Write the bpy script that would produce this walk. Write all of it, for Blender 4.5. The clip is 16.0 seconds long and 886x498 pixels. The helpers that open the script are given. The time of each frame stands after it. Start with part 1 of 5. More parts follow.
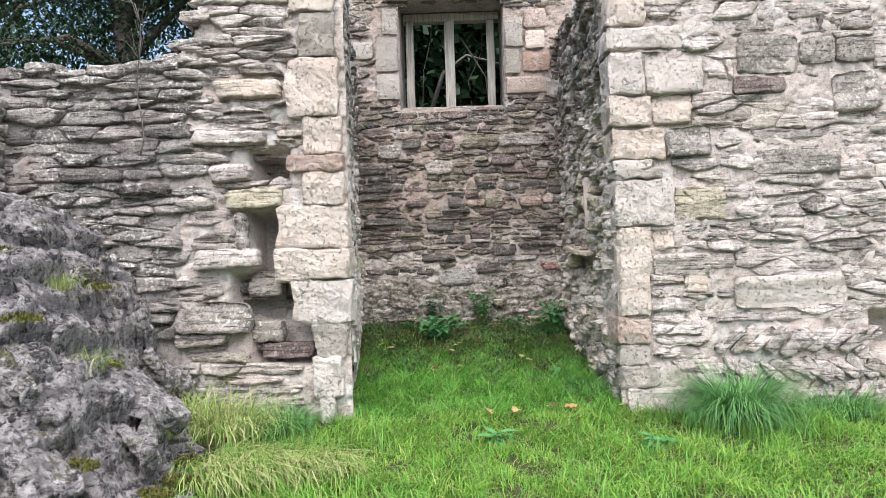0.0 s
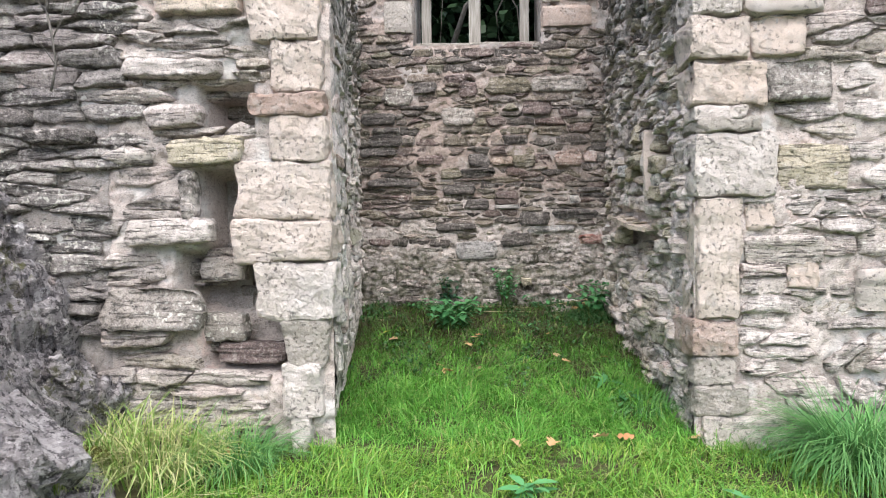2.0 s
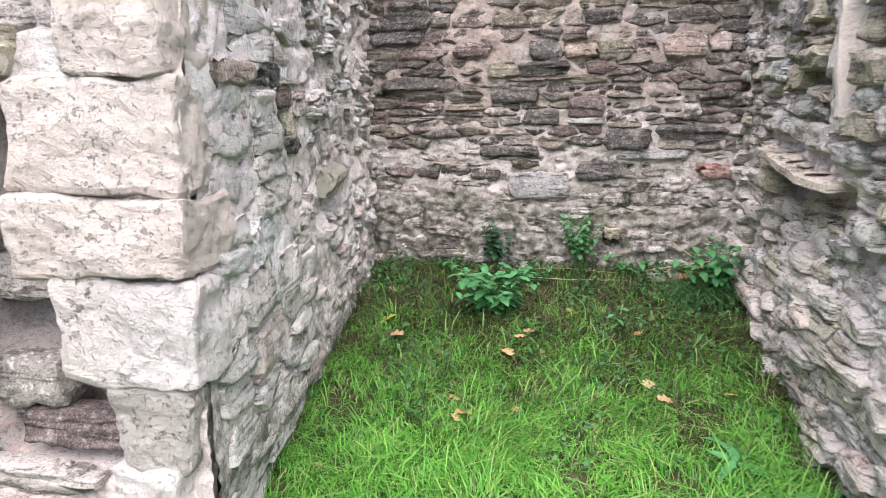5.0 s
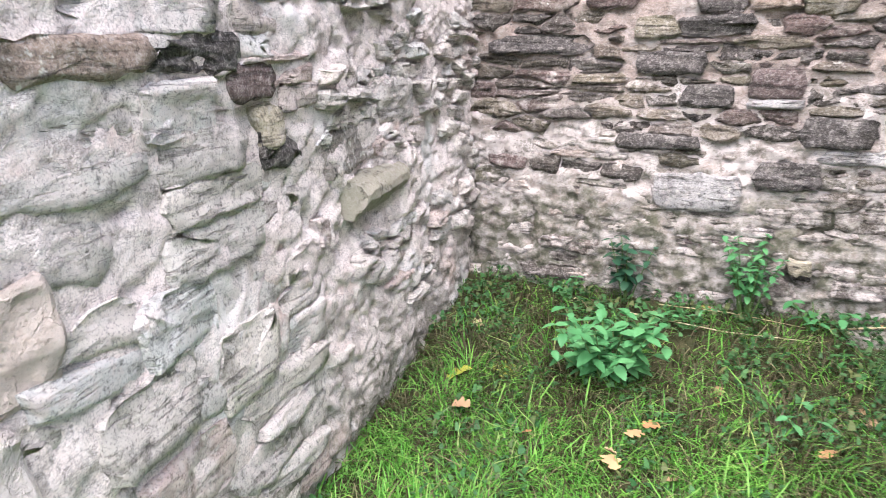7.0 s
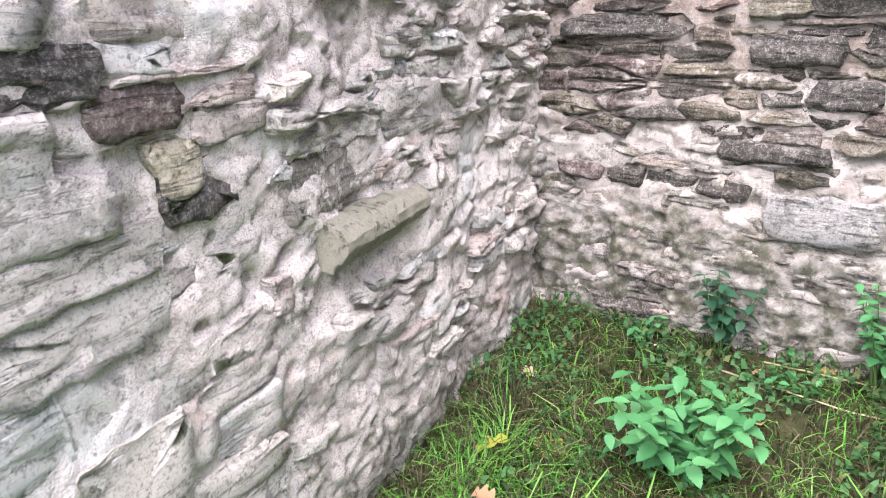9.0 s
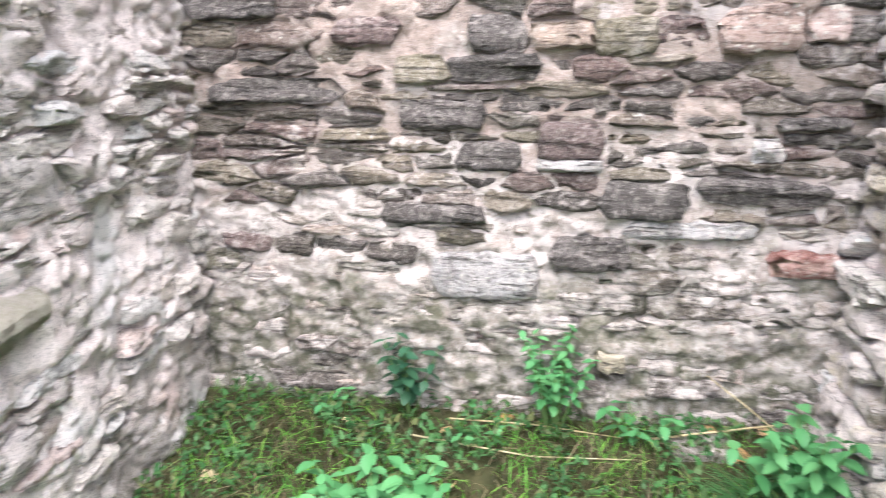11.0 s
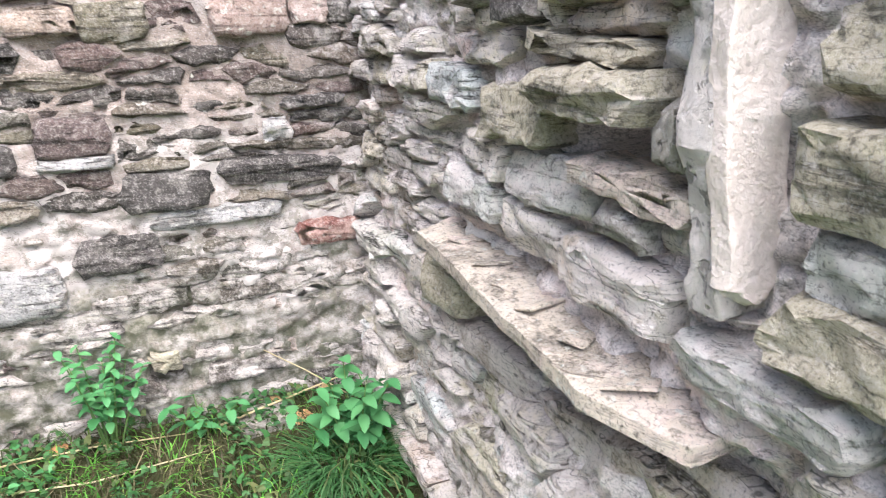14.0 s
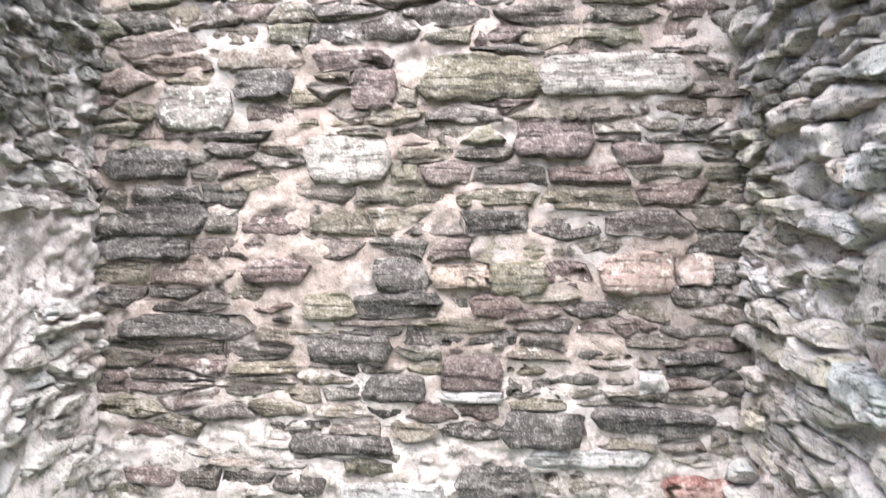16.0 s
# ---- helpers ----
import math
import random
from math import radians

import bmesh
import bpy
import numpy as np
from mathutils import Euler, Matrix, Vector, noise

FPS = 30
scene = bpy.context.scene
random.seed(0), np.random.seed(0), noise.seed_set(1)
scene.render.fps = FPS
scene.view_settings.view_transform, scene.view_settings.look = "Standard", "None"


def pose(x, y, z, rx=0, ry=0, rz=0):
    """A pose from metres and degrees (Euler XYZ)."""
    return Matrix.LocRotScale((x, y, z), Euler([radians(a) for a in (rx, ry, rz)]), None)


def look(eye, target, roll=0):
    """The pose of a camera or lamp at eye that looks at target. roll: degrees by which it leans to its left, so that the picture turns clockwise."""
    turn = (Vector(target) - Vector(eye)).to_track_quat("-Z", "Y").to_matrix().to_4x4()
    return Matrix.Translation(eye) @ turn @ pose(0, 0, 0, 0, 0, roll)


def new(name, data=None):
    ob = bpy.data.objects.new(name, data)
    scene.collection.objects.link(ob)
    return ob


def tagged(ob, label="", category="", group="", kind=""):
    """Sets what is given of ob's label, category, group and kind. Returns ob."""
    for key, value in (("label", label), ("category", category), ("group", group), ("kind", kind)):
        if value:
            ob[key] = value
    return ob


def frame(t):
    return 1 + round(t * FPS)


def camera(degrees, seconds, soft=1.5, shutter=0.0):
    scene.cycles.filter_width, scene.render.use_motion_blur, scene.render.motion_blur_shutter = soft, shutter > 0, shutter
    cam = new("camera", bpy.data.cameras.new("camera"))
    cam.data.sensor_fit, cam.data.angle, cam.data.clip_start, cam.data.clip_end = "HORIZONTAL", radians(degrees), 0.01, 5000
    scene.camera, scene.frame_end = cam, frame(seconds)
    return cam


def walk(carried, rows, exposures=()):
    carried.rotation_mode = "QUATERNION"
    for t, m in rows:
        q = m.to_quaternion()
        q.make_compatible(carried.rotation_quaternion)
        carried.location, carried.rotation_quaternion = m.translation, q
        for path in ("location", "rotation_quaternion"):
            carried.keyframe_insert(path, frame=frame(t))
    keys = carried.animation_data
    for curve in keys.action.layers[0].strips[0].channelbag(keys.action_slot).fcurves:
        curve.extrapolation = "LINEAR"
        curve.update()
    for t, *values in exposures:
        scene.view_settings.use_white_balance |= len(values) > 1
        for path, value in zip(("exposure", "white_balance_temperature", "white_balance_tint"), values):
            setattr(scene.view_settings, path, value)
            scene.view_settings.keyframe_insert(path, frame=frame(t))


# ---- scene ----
import collections

# ---------- camera ----------
cam = camera(61.7, 16.0, soft=0.6, shutter=0.3)
PATH = [
    (0, (0.339, -1.687, 0.861), (0.29, 0.312, 0.906), -1.6),
    (0.5, (0.353, -1.451, 0.886), (0.296, 0.548, 0.934), -1.5),
    (1, (0.414, -1.155, 0.913), (0.334, 0.843, 0.962), -1.3),
    (1.5, (0.38, -0.817, 0.942), (0.289, 1.181, 0.939), -0.8),
    (2, (0.347, -0.541, 0.963), (0.235, 1.455, 0.893), -0.6),
    (2.5, (0.415, -0.205, 1.006), (0.285, 1.786, 0.862), -0.6),
    (3, (0.426, 0.103, 1.015), (0.283, 2.086, 0.799), -1.0),
    (3.2, (0.402, 0.225, 1.038), (0.253, 2.205, 0.8), -1.2),
    (5.3, (0.536, 1.391, 1.19), (0.097, 3.298, 0.778), -0.3),
    (5.5, (0.538, 1.494, 1.197), (0.052, 3.386, 0.77), -0.1),
    (6, (0.601, 1.791, 1.234), (-0.012, 3.639, 0.781), 0.1),
    (6.5, (0.605, 2.02, 1.25), (-0.096, 3.829, 0.762), 0.2),
    (7, (0.556, 2.256, 1.28), (-0.244, 4.009, 0.745), 0.2),
    (7.5, (0.527, 2.423, 1.283), (-0.39, 4.101, 0.695), -0.0),
    (8, (0.562, 2.618, 1.306), (-0.466, 4.214, 0.676), -0.4),
    (8.2, (0.571, 2.673, 1.311), (-0.498, 4.237, 0.669), -0.5),
    (10.3, (0.434, 3.029, 1.404), (-0.532, 4.685, 0.834), 0.5),
    (10.5, (0.475, 3.046, 1.406), (-0.355, 4.778, 0.848), 0.2),
    (11, (0.552, 3.025, 1.374), (0.194, 4.927, 0.87), 0.1),
    (11.5, (0.636, 3.014, 1.375), (0.672, 4.953, 0.886), -1.0),
    (12, (0.631, 3.036, 1.413), (1.019, 4.925, 0.886), -1.0),
    (12.5, (0.662, 3.026, 1.41), (1.247, 4.858, 0.864), -1.3),
    (13, (0.685, 3.013, 1.397), (1.389, 4.795, 0.822), -1.4),
    (13.5, (0.703, 3.018, 1.378), (1.437, 4.782, 0.788), -1.5),
    (14, (0.708, 3.015, 1.392), (1.396, 4.802, 0.817), -1.6),
    (14.5, (0.699, 3.012, 1.427), (1.212, 4.882, 0.937), -1.6),
    (15, (0.619, 2.997, 1.453), (0.869, 4.948, 1.09), -1.2),
    (15.5, (0.594, 2.984, 1.516), (0.594, 4.971, 1.29), -0.6),
    (16, (0.635, 2.977, 1.593), (0.447, 4.967, 1.513), 0.0),
]
walk(cam, [(t, look(e, g, r)) for t, e, g, r in PATH],
     [(0.0, 1.3, 6500, 10), (3.0, 1.45, 6450, 12), (5.5, 1.91, 6300, 15), (8.0, 2.35, 6250, 17), (10.5, 2.36, 6250, 15), (11.0, 2.48, 6250, 14), (12.5, 2.55, 6250, 13), (14.5, 2.5, 6250, 12), (16.0, 2.58, 6200, 11)])

# ---------- daylight: bright overcast sky, soft sun behind the walker ----------
SUN_EL, SUN_AZ = 60, 172
world = bpy.data.worlds.new("overcast_sky")
scene.world = world
world.use_nodes = True
wn = world.node_tree
sky = wn.nodes.new("ShaderNodeTexSky")
sky.sky_type, sky.sun_disc = "NISHITA", False
sky.sun_elevation, sky.sun_rotation = radians(SUN_EL), radians(SUN_AZ)
sky.air_density, sky.dust_density, sky.ozone_density = 1.0, 2.0, 1.0
wn.links.new(sky.outputs[0], wn.nodes["Background"].inputs[0])
wn.nodes["Background"].inputs[1].default_value = 0.11
sun = new("sun", bpy.data.lights.new("sun", "SUN"))
sun.data.energy, sun.data.angle, sun.data.color = 3.1, radians(80), (1, .98, .96)
sun_way = Vector((math.sin(radians(SUN_AZ)) * math.cos(radians(SUN_EL)), math.cos(radians(SUN_AZ)) * math.cos(radians(SUN_EL)), math.sin(radians(SUN_EL))))
sun.matrix_world = look(sun_way * 30, (0, 0, 0))


# ---------- materials ----------
class Nodes:
    """A node material under construction."""
    def __init__(self, name, rough=.9):
        self.m = bpy.data.materials.new(name)
        self.m.use_nodes = True
        self.t = self.m.node_tree
        self.b = self.t.nodes["Principled BSDF"]
        self.b.inputs["Roughness"].default_value = rough
        self.b.inputs["Specular IOR Level"].default_value = .25
        self.pos = self.add("ShaderNodeNewGeometry").outputs["Position"]

    def add(self, kind, **settings):
        n = self.t.nodes.new(kind)
        for k, v in settings.items():
            if k == "operation":
                n.operation = v
            elif k == "blend":
                n.blend_type = v
        return n

    def link(self, a, b):
        self.t.links.new(a, b)

    def scaled(self, sx, sy, sz, rx=0, ry=0):
        n = self.add("ShaderNodeMapping")
        n.inputs["Scale"].default_value = (sx, sy, sz)
        n.inputs["Rotation"].default_value = (rx, ry, 0)
        self.link(self.pos, n.inputs[0])
        return n.outputs[0]

    def noise(self, scale, detail=5, rough=.6, at=None):
        n = self.add("ShaderNodeTexNoise")
        n.inputs["Scale"].default_value, n.inputs["Detail"].default_value, n.inputs["Roughness"].default_value = scale, detail, rough
        self.link(at or self.pos, n.inputs["Vector"])
        return n.outputs["Fac"]

    def cells(self, scale, out="Distance"):
        n = self.add("ShaderNodeTexVoronoi")
        n.inputs["Scale"].default_value = scale
        self.link(self.pos, n.inputs["Vector"])
        return n.outputs[out]

    def step(self, fac, lo, hi, to0=0.0, to1=1.0):
        n = self.add("ShaderNodeMapRange")
        for i, v in zip((1, 2, 3, 4), (lo, hi, to0, to1)):
            n.inputs[i].default_value = v
        self.link(fac, n.inputs[0])
        return n.outputs[0]

    def math(self, op, a, b):
        n = self.add("ShaderNodeMath", operation=op)
        for i, v in enumerate((a, b)):
            if isinstance(v, (int, float)):
                n.inputs[i].default_value = v
            else:
                self.link(v, n.inputs[i])
        return n.outputs[0]

    def mix(self, fac, a, b, blend="MIX"):
        n = self.t.nodes.new("ShaderNodeMix")
        n.data_type, n.blend_type = "RGBA", blend
        for i, v in ((0, fac), (6, a), (7, b)):
            if isinstance(v, (int, float)):
                n.inputs[i].default_value = v
            elif isinstance(v, tuple):
                n.inputs[i].default_value = (*v, 1)
            else:
                self.link(v, n.inputs[i])
        return n.outputs[2]

    def ramp(self, fac, colours):
        n = self.add("ShaderNodeValToRGB")
        e = n.color_ramp.elements
        while len(e) < len(colours):
            e.new(.5)
        for i, c in enumerate(colours):
            e[i].position, e[i].color = i / (len(colours) - 1), (*c, 1)
        self.link(fac, n.inputs[0])
        return n.outputs[0]

    def rand(self, src):
        if src == "island":
            return self.add("ShaderNodeNewGeometry").outputs["Random Per Island"]
        return self.add("ShaderNodeObjectInfo").outputs["Random"]

    def bump(self, height, strength=.6, distance=.01):
        n = self.add("ShaderNodeBump")
        n.inputs["Strength"].default_value, n.inputs["Distance"].default_value = strength, distance
        self.link(height, n.inputs["Height"])
        self.link(n.outputs[0], self.b.inputs["Normal"])

    def done(self, colour):
        if isinstance(colour, tuple):
            self.b.inputs["Base Color"].default_value = (*colour, 1)
        else:
            self.link(colour, self.b.inputs["Base Color"])
        return self.m


WASH = (.72, .64, .595)


def stone_mat(name, colours, src="object", wash=.45, wash_col=WASH, lichen=.66, flaky=.7, low_wash=None, dark=.68, high=None):
    """Slaty rubble: per-stone colour, thin laminations, lime smears, pale and dark lichen."""
    n = Nodes(name)
    c = n.ramp(n.rand(src), colours)
    grain = n.noise(55, 9, .75)
    mottle = n.noise(9, 7, .68)
    c = n.mix(n.step(mottle, .46, .36, 0, .5), c, (.04, .035, .03))
    c = n.mix(n.step(mottle, .53, .68, 0, .45), c, (.58, .52, .47))
    c = n.mix(n.step(grain, .47, .39, 0, .55), c, (.03, .026, .023))
    c = n.mix(n.step(grain, .53, .62, 0, .35), c, (.66, .6, .55))
    lam = n.noise(1, 7, .68, n.scaled(6, 6, 60, .05, .04))
    c = n.mix(n.step(lam, .445, .395, 0, .9 * flaky), c, (.02, .018, .016))
    smear = n.math("ADD", n.noise(3.2, 8, .68), n.math("MULTIPLY", n.math("SUBTRACT", n.noise(34, 4, .6), .5), .5))
    if low_wash:
        sep = n.add("ShaderNodeSeparateXYZ")
        n.link(n.pos, sep.inputs[0])
        smear = n.math("ADD", smear, n.step(sep.outputs[2], low_wash + .2, low_wash - .35, 0, .13))
    c = n.mix(n.step(smear, 1.02 - wash, 1.14 - wash, 0, .85), c, wash_col)
    spots = n.noise(48, 3, .55)
    patch = n.noise(2.1, 3, .5)
    c = n.mix(n.math("MULTIPLY", n.step(spots, lichen - .06, lichen, 0, .8), n.step(patch, .42, .56)), c, (.7, .68, .61))
    c = n.mix(n.math("MULTIPLY", n.step(n.noise(41, 5, .65), dark, dark + .06, 0, .75), n.step(patch, .56, .44)), c, (.03, .03, .026))
    if high:
        sep = n.add("ShaderNodeSeparateXYZ")
        n.link(n.pos, sep.inputs[0])
        algae = n.math("MULTIPLY", n.step(n.math("ADD", sep.outputs[2], n.step(n.noise(3, 5, .6), .3, .7, -.4, .4)), high - .15, high + .25), n.step(n.noise(13, 7, .7), .42, .56, .2, .85))
        c = n.mix(algae, c, (.05, .05, .036))
    fine = n.noise(170, 6, .8)
    c = n.mix(n.step(fine, .46, .4, 0, .5), c, (.035, .03, .027))
    c = n.mix(n.step(fine, .54, .6, 0, .32), c, (.7, .65, .6))
    split = n.noise(1, 4, .6, n.scaled(4, 4, 22, .08, .06))
    c = n.mix(n.step(n.math("ABSOLUTE", n.math("SUBTRACT", split, .5), 0), .008, .002, 0, .75 * flaky), c, (.02, .017, .015))
    grain = n.math("ADD", grain, n.math("MULTIPLY", fine, .3))
    h = n.math("ADD", n.math("MULTIPLY", lam, .6 * flaky), n.math("ADD", n.math("MULTIPLY", grain, .5), n.math("ADD", n.math("MULTIPLY", mottle, .7), n.step(lam, .39, .44, 0, .35))))
    n.bump(h, 1.0, .03)
    return n.done(c)


def mortar_mat(name, base, alt, grime, low=None, high=None, lime=None):
    n = Nodes(name, .95)
    c = n.mix(n.step(n.noise(4.5, 7, .65), .38, .62), base, alt)
    grit = n.noise(60, 9, .78)
    peb = n.cells(300)
    sep_c = n.add("ShaderNodeSeparateXYZ")
    n.link(n.cells(300, "Color"), sep_c.inputs[0])
    c = n.mix(n.step(n.noise(11, 7, .72), .54, .66, 0, .6), c, grime)
    c = n.mix(n.step(sep_c.outputs[0], .8, .88, 0, .25), c, (.3, .25, .22))
    c = n.mix(n.step(sep_c.outputs[1], .75, .85, 0, .2), c, (.86, .82, .78))
    c = n.mix(n.step(peb, .55, .8, 0, .32), c, (.12, .1, .09))
    c = n.mix(n.step(grit, .465, .38, 0, .65), c, (.12, .1, .09))
    c = n.mix(n.step(n.noise(8, 8, .75), .47, .38, 0, .55), c, (.2, .17, .15))
    c = n.mix(n.step(n.noise(2.6, 5, .6), .54, .64, 0, .5), c, (.44, .43, .42) if lime else (.6, .62, .6))
    c = n.mix(n.step(n.noise(3.4, 6, .7), .57, .66, 0, .45), c, (.5, .36, .31) if lime else (.7, .49, .43))
    if lime:
        sep = n.add("ShaderNodeSeparateXYZ")
        n.link(n.pos, sep.inputs[0])
        edge = n.step(n.math("ADD", sep.outputs[2], n.step(n.noise(2.4, 7, .7), .3, .7, -.4, .4)), lime + .1, lime - .12)
        c = n.mix(n.math("MULTIPLY", edge, n.step(n.noise(17, 7, .72), .4, .5, .25, .85)), c, (.62, .56, .525))
        c = n.mix(n.math("MULTIPLY", edge, n.step(n.noise(27, 8, .76), .535, .58, 0, .65)), c, (.17, .15, .12))
        c = n.mix(n.math("MULTIPLY", edge, n.step(n.noise(6, 6, .7), .56, .64, 0, .5)), c, (.3, .28, .2))
    crack = n.noise(1, 6, .65, n.scaled(7, 7, 26, .06, .05))
    c = n.mix(n.step(n.math("ABSOLUTE", n.math("SUBTRACT", crack, .5), 0), .009, .002, 0, .5), c, (.07, .06, .054))
    if low:
        sep = n.add("ShaderNodeSeparateXYZ")
        n.link(n.pos, sep.inputs[0])
        damp = n.math("MULTIPLY", n.step(n.math("ADD", sep.outputs[2], n.step(n.noise(5, 5, .6), .3, .7, -.22, .22)), low + .12, low - .1), n.step(n.noise(21, 5, .65), .4, .6, .25, .9))
        c = n.mix(damp, c, (.075, .078, .045))
    if high:
        sep = n.add("ShaderNodeSeparateXYZ")
        n.link(n.pos, sep.inputs[0])
        algae = n.math("MULTIPLY", n.step(n.math("ADD", sep.outputs[2], n.step(n.noise(3, 5, .6), .3, .7, -.4, .4)), high - .15, high + .25), n.step(n.noise(13, 7, .7), .42, .56, .2, .85))
        c = n.mix(algae, c, (.06, .058, .042))
    n.bump(n.math("SUBTRACT", n.math("ADD", n.math("MULTIPLY", grit, .5), n.math("MULTIPLY", n.noise(14, 8, .75), 1.2)), n.math("MULTIPLY", peb, .12)), .8, .022)
    return n.done(c)


def ashlar_mat(name, base, alt, pits=.6):
    """Dressed sandstone with lime bloom, pits and pale pink stains."""
    n = Nodes(name, .92)
    c = n.mix(n.step(n.noise(3.1, 6, .6), .4, .62), base, alt)
    c = n.mix(n.step(n.rand("object"), 0, 1, 0, .35), c, (.62, .55, .5))
    c = n.mix(n.step(n.noise(9, 6, .7), .54, .68, 0, .7), c, (.56, .5, .46))
    c = n.mix(n.step(n.noise(14, 5, .7), .62, .72, 0, .6), c, (.2, .17, .14))
    c = n.mix(n.step(n.noise(6.3, 4, .6), .66, .74, 0, .5), c, (.45, .44, .2))
    fine = n.noise(34, 10, .78)
    c = n.mix(n.step(fine, .43, .36, 0, .35), c, (.2, .165, .14))
    c = n.mix(n.step(fine, .54, .68, 0, .4), c, (.68, .63, .59))
    pit = n.noise(52, 5, .6)
    c = n.mix(n.math("MULTIPLY", n.step(pit, .575, .62, 0, .85 * pits), n.step(n.noise(4.7, 3, .5), .44, .54)), c, (.06, .05, .045))
    grit = n.noise(150, 6, .8)
    c = n.mix(n.step(grit, .46, .38, 0, .2), c, (.1, .085, .07))
    c = n.mix(n.step(grit, .55, .63, 0, .3), c, (.8, .75, .7))
    c = n.mix(n.step(n.noise(4.2, 6, .7), .62, .7, 0, .3), c, (.36, .34, .29))
    n.bump(n.math("SUBTRACT", n.math("ADD", n.noise(13, 8, .72), n.math("ADD", fine, n.math("MULTIPLY", grit, .25))), n.step(pit, .56, .62, 0, .7)), 1.0, .026)
    return n.done(c)


BROWN = [(0.155, 0.125, 0.108), (0.077, 0.067, 0.062), (0.222, 0.183, 0.130), (0.106, 0.096, 0.086), (0.193, 0.130, 0.115), (0.164, 0.155, 0.106), (0.289, 0.241, 0.183), (0.096, 0.082, 0.075), (0.231, 0.193, 0.164), (0.174, 0.120, 0.111), (0.125, 0.120, 0.092)]
GREY = [(.66, .6, .54), (.54, .5, .46), (.74, .67, .6), (.6, .57, .52), (.6, .47, .42), (.5, .46, .42), (.68, .67, .64), (.7, .61, .54)]
PALE = [(0.477, 0.419, 0.376), (0.371, 0.329, 0.302), (0.551, 0.477, 0.424), (0.413, 0.371, 0.339), (0.53, 0.445, 0.403), (0.318, 0.281, 0.26), (0.583, 0.519, 0.466), (0.212, 0.185, 0.17), (0.488, 0.424, 0.35), (0.138, 0.122, 0.111)]
WASHED = [(.5, .43, .39), (.6, .53, .48), (.36, .32, .27), (.56, .42, .36), (.46, .43, .37), (.24, .21, .18), (.62, .56, .52)]
DARK = [(.3, .27, .255), (.17, .155, .15), (.38, .34, .315), (.22, .2, .19), (.33, .28, .265)]
TAN = [(0.672, 0.594, 0.448), (0.47, 0.414, 0.291), (0.784, 0.627, 0.526), (0.224, 0.196, 0.168), (0.694, 0.706, 0.672), (0.582, 0.504, 0.37), (0.806, 0.706, 0.582), (0.336, 0.291, 0.224), (0.739, 0.56, 0.482), (0.515, 0.47, 0.336)]

MATS = {}
for key, cols, kw in (("back", BROWN, dict(wash=.42, low_wash=1.0, lichen=.72, flaky=.5)), ("washed", WASHED, dict(wash=.56, lichen=.7, dark=.6, flaky=.6)), ("side_west", GREY, dict(wash=.54, lichen=.74, dark=.72, high=1.7, flaky=.4)), ("side_east", TAN, dict(wash=.6, lichen=.7, high=1.9, flaky=.85)),
                      ("pier_west", PALE, dict(wash=.5, lichen=.68)), ("pier_east", PALE, dict(wash=.53, lichen=.67)), ("old", DARK, dict(wash=.36, lichen=.6))):
    for src in ("object", "island"):
        MATS[key, src] = stone_mat("rubble_" + key + "_" + src, cols, src, **kw)
M_MORT_BACK = mortar_mat("lime_mortar_pink", (.36, .28, .24), (.46, .375, .33), (.22, .17, .145), .72, None, 1.12)
M_MORT_SIDE = mortar_mat("lime_mortar_white", (.7, .61, .565), (.78, .7, .66), (.5, .43, .4), .36, 1.72)
M_MORT_PIER = mortar_mat("lime_mortar_grey", (.52, .445, .4), (.6, .525, .48), (.3, .26, .235))
M_MORT_OLD = mortar_mat("weathered_mortar", (.34, .31, .29), (.42, .37, .34), (.13, .12, .115))
M_ASHLAR = ashlar_mat("dressed_sandstone", (.7, .57, .48), (.75, .64, .56))
M_ASHLAR_RED = ashlar_mat("red_sandstone", (.42, .28, .22), (.48, .37, .31))
M_ASHLAR_WHITE = ashlar_mat("bleached_sandstone", (.68, .6, .54), (.75, .68, .63))
M_ASHLAR_GREY = ashlar_mat("grey_sandstone", (.33, .3, .25), (.42, .38, .33))
M_ASHLAR_MOSS = ashlar_mat("mossy_sandstone", (.33, .32, .22), (.42, .4, .3))
M_PINK = stone_mat("pink_rough_stone", [(.4, .28, .24), (.46, .34, .29), (.36, .25, .21)], wash=.5, wash_col=(.62, .5, .45), lichen=.64, flaky=.2)
M_WHITE_ROUGH = stone_mat("lichen_white_stone", [(.27, .24, .215), (.34, .3, .265)], wash=.47, wash_col=(.56, .5, .46), lichen=.62, flaky=.2, dark=.56)
M_PURPLE = stone_mat("purple_slate", [(.2, .14, .13), (.16, .118, .11)], wash=.38, lichen=.76, flaky=.5)
M_BLACK = stone_mat("dark_slate", [(.09, .08, .074), (.12, .105, .098)], wash=.42, lichen=.78, flaky=.5)
M_BLUE = stone_mat("blue_white_slab", [(.42, .4, .39), (.46, .445, .43)], wash=.54, flaky=.5)
M_MINT = stone_mat("lichened_pale_slab", [(.53, .505, .46), (.6, .575, .525)], wash=.55, lichen=.7, flaky=.4)
M_TANSLAB = stone_mat("ochre_slab", [(.56, .49, .36), (.46, .4, .295)], wash=.46, lichen=.74, flaky=.5)
M_OLIVE = stone_mat("olive_slate", [(.25, .22, .15), (.19, .165, .115)], wash=.42, lichen=.74, flaky=.5)
M_REDBRICK = stone_mat("red_burnt_stone", [(.3, .12, .09), (.22, .09, .075)], wash=.55, wash_col=(.66, .44, .38), flaky=.2)
